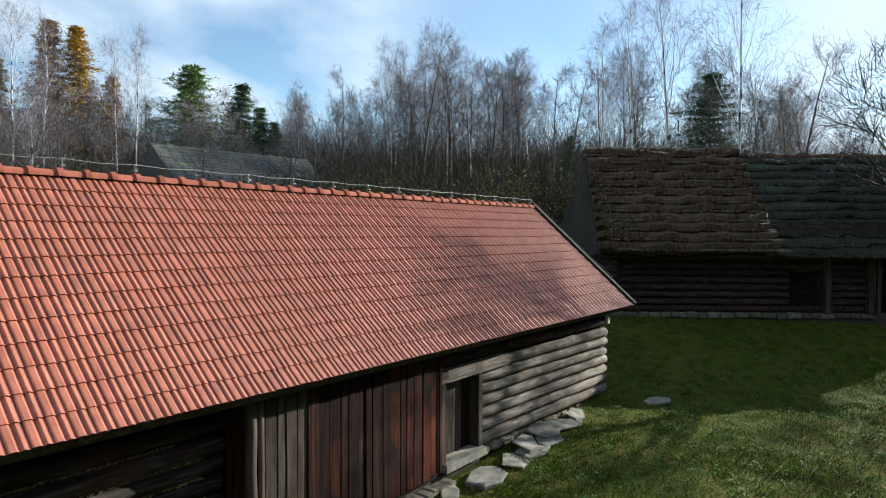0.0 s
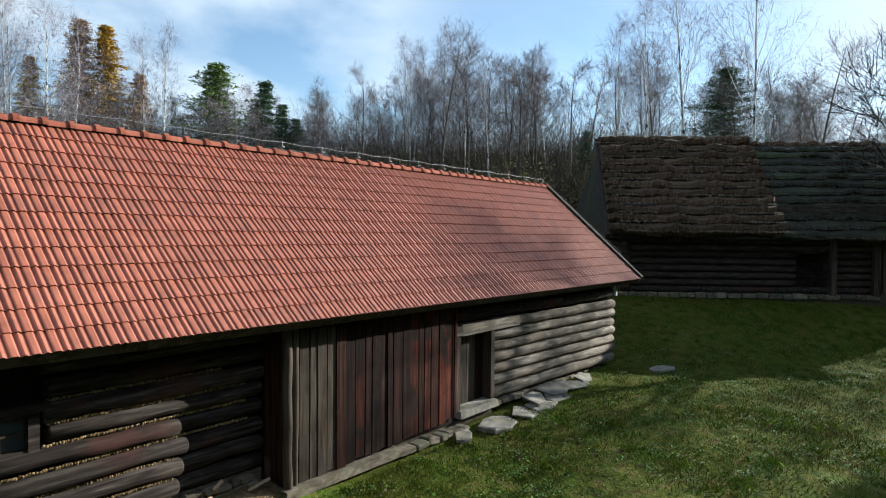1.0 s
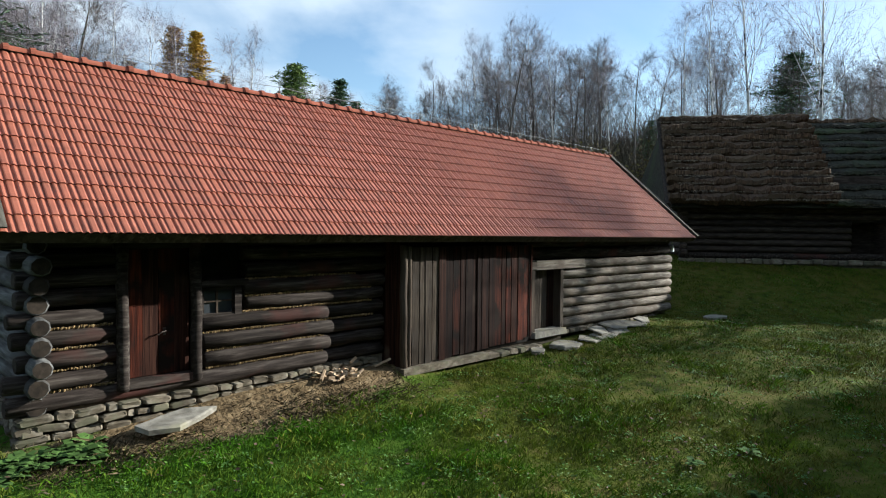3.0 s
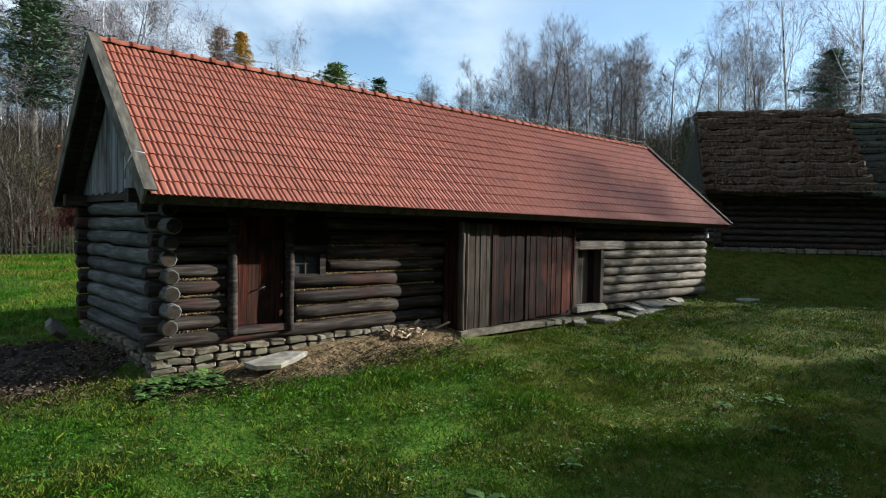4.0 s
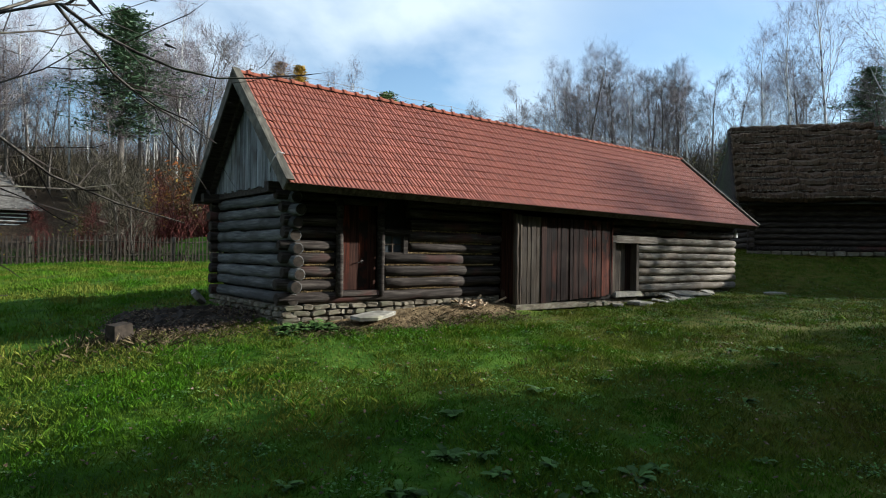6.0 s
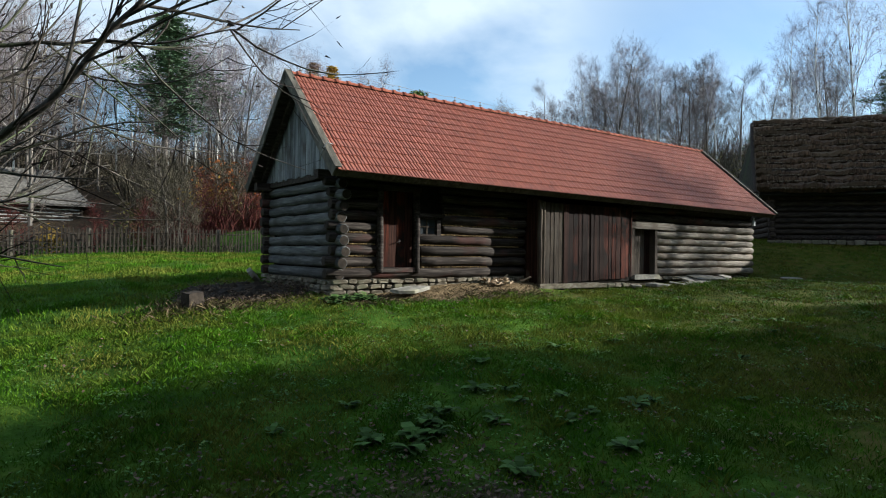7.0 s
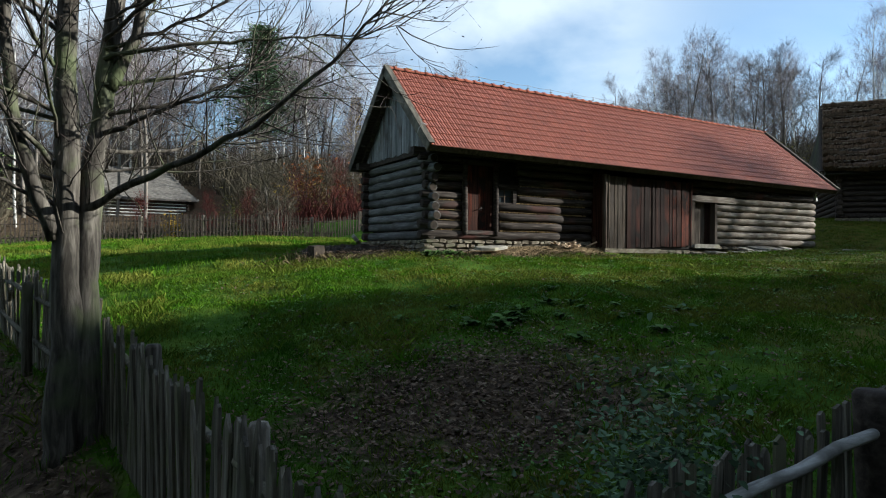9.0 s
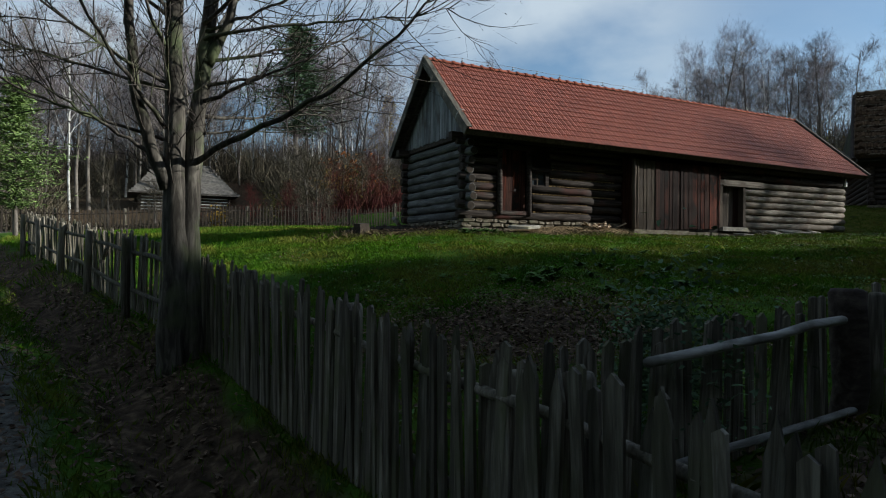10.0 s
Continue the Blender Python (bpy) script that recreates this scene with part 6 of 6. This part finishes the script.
def patch(x0, x1, y0, y1, yellow=None):
    def spot(rng, n):
        x, y = rng.uniform(x0, x1, n), rng.uniform(y0, y1, n)
        k = keep(x, y, rng)
        if yellow is not None:
            k &= (rng.random(n) < yellow_at(x, y)) == yellow
        return x[k], y[k]
    return spot


for yellow, wood, note in ((False, m_blade, "short green meadow grass"), (True, m_blade_yellow, "short yellowing meadow grass")):
    blades("meadow_grass", 1 + yellow, 430000, patch(-8.0, 9.0, -13.5, 0.6, yellow), 0.068, 0.0046, wood, note + " on the slope")
    blades("meadow_grass", 21 + yellow, 210000, patch(9.0, 27.0, -10.5, 6.0, yellow), 0.065, 0.0065, wood, note + " before the thatched house")
blades("meadow_grass", 3, 160000, patch(-13.0, 6.0, 0.6, 23.0), 0.1, 0.009, m_blade, "short green meadow grass behind the barn")
blades("lane_grass", 24, 26000, patch(-8.0, 4.0, -18.0, -13.5), 0.12, 0.006, m_blade_yellow, "rough grass beyond the corner fence")
blades("lane_grass", 4, 50000, patch(-12.5, -7.0, -17.5, 1.0), 0.11, 0.005, m_blade, "rough grass along the lane")
rngt = np.random.default_rng(5)
tx, ty = rngt.uniform(-6, 16, 420), rngt.uniform(-12, -1.0, 420)


def tufts(rng, n):
    k = rng.integers(0, len(tx), n)
    x, y = tx[k] + rng.normal(0, 0.13, n), ty[k] + rng.normal(0, 0.13, n)
    q = keep(x, y, rng)
    return x[q], y[q]


blades("grass_tufts", 6, 22000, tufts, 0.105, 0.005, m_blade, "longer grass tufts in the meadow", lean=0.7)


def dry_spot(rng, n):
    x, y = rng.normal(-2.2, 1.0, n), rng.normal(0.35, 0.5, n)
    return x, y


blades("dry_grass", 7, 2600, dry_spot, 0.085, 0.003, m_dry, "dry straw-coloured grass by the soil heap", lean=1.2)
blades("dry_grass", 8, 130, lambda rng, n: (rng.uniform(-3.9, -3.0, n), rng.normal(0.5, 0.3, n)), 0.17, 0.0035, m_dry, "tall dry stalks by the stump", lean=0.5)
blades("dry_grass", 9, 5000, lambda rng, n: (rng.uniform(-0.2, 6.2, n), rng.normal(-0.85, 0.3, n)), 0.06, 0.004, m_dry, "thin dry grass along the footing", lean=1.5)


def leaf_scatter(name, seed, n, spot, size, material, label, lift=0.02, category="leaves"):
    rng = np.random.default_rng(seed)
    x, y = spot(rng, n)
    m = len(x)
    c = np.stack([x, y, gz(x, y) + lift + rng.uniform(0, 0.03, m)], 1)
    a = rng.uniform(0, 2 * np.pi, m)
    s = size * rng.uniform(0.5, 1.2, m)
    t1, t2 = rng.uniform(-0.5, 0.5, m), rng.uniform(-0.5, 0.5, m)
    u = np.stack([np.cos(a), np.sin(a), t1], 1) * s[:, None]
    v = np.stack([-np.sin(a), np.cos(a), t2], 1) * (s * 0.6)[:, None]
    co = np.stack([c - u, c + v - 0.2 * u, c + u, c - v - 0.2 * u], 1).reshape(-1, 3)
    k = np.arange(m) * 4
    solo(name, soup(name, co, np.concatenate([np.stack([k, k + 1, k + 2], 1), np.stack([k, k + 2, k + 3], 1)])), material, label, category, kind="stuff")


leaf_scatter("fallen_leaves", 11, 9000, lambda rng, n: (rng.normal(-4.6, 1.7, n), rng.normal(-9.7, 1.5, n)), 0.036, m_leaf, "brown fallen leaves under the tree")
leaf_scatter("fallen_leaves", 16, 3500, lambda rng, n: (rng.uniform(-6.5, 2, n), rng.uniform(-17, -13.4, n)), 0.045, m_leaf, "brown leaves beyond the corner fence")


def rosettes(rng, n):
    cx, cy = rng.uniform(-7, 24, 1500), rng.uniform(-12.5, -0.8, 1500)
    k = rng.integers(0, 1500, n)
    x, y = cx[k] + rng.normal(0, 0.1, n), cy[k] + rng.normal(0, 0.1, n)
    q = keep(x, y, rng)
    return x[q], y[q]


leaf_scatter("meadow_herbs", 15, 36000, rosettes, 0.026, m_clover, "low clover and dandelion leaves in the grass", lift=0.045, category="herbs")
leaf_scatter("fallen_leaves", 12, 7500, lambda rng, n: (rng.uniform(-12.0, -8.3, n), rng.uniform(-17, -2, n)), 0.045, m_leaf, "brown fallen leaves along the lane")
leaf_scatter("plant_litter", 14, 5200, lambda rng, n: (rng.normal(-1.5, 0.8, n), rng.normal(1.9, 0.9, n)), 0.03, m_leaf, "rotting stalks and leaves on the earth heap", lift=0.12)
leaf_scatter("fallen_leaves", 13, 3800, lambda rng, n: (rng.uniform(-6, 24, n), rng.uniform(-12, -1, n)), 0.035, m_leaf, "scattered fallen leaves in the meadow", lift=0.06)


def weed(x, y, seed, r, label="broad-leaved dock plant with green and yellowing leaves", material=None):
    rr = random.Random(seed)
    b = Build()
    for k in range(rr.randrange(9, 15)):
        a = rr.uniform(0, 2 * math.pi)
        ln = r * rr.uniform(0.6, 1.2)
        w = ln * rr.uniform(0.18, 0.3)
        up = rr.uniform(0.2, 0.9)
        d, s = Vector((math.cos(a), math.sin(a), 0)), Vector((-math.sin(a), math.cos(a), 0))
        p0, p1, p2, p3 = Vector((0, 0, 0)), d * ln * 0.35 + Vector((0, 0, ln * 0.4 * up)), d * ln * 0.75 + Vector((0, 0, ln * 0.5 * up)), d * ln + Vector((0, 0, ln * 0.35 * up))
        b.add([p0 - s * 0.01, p0 + s * 0.01, p1 - s * w, p1 + s * w, p2 - s * w * 0.8, p2 + s * w * 0.8, p3], [(0, 1, 3, 2), (2, 3, 5, 4), (4, 5, 6)])
    solo("dock_plant", b, material or m_weed, label, "weed", "meadow weeds", m=pose(x, y, G(x, y) + 0.03, 0, 0, 0))


for i in range(34):
    x, y = (rr.gauss(-1.6, 1.1), rr.gauss(-7.4, 0.6)) if i < 20 else (rr.uniform(-4, 8), rr.uniform(-9, -5))
    weed(x, y, 60 + i, rr.uniform(0.14, 0.28), material=m_weed)
for i in range(40):
    x, y = rr.uniform(-0.45, 1.1), -0.35 - abs(rr.gauss(0.1, 0.22))
    if x > 0.75:
        x -= 0.6
    weed(x, y, 200 + i, rr.uniform(0.12, 0.24), "leafy green weed at the barn corner")

# ---- single roof tiles nearest to the flight ----
for m in single:
    part("tile", tile_mesh, m_tile, roof, m=m)

# ---- the roof's far end runs out of square: eave longer and sagging, ridge a little short ----
def out_of_square(p):
    s = min(1.0, max(0.0, (p.x - X0) / LEN))
    h = min(1.0, max(0.0, (p.z - EAVE_Z) / (RIDGE_Z - EAVE_Z)))
    return Vector((p.x + s * s * (0.48 - 0.6 * h), p.y, p.z - s * (0.13 - 0.04 * h)))


for ob in roof.children:
    if ob.data.users > 1:
        at = ob.matrix_basis.translation.copy()
        ob.matrix_basis = Matrix.Translation(out_of_square(at) - at) @ ob.matrix_basis
    else:
        for v in ob.data.vertices:
            v.co = out_of_square(v.co)
for v in roof.data.vertices:
    v.co = out_of_square(v.co)
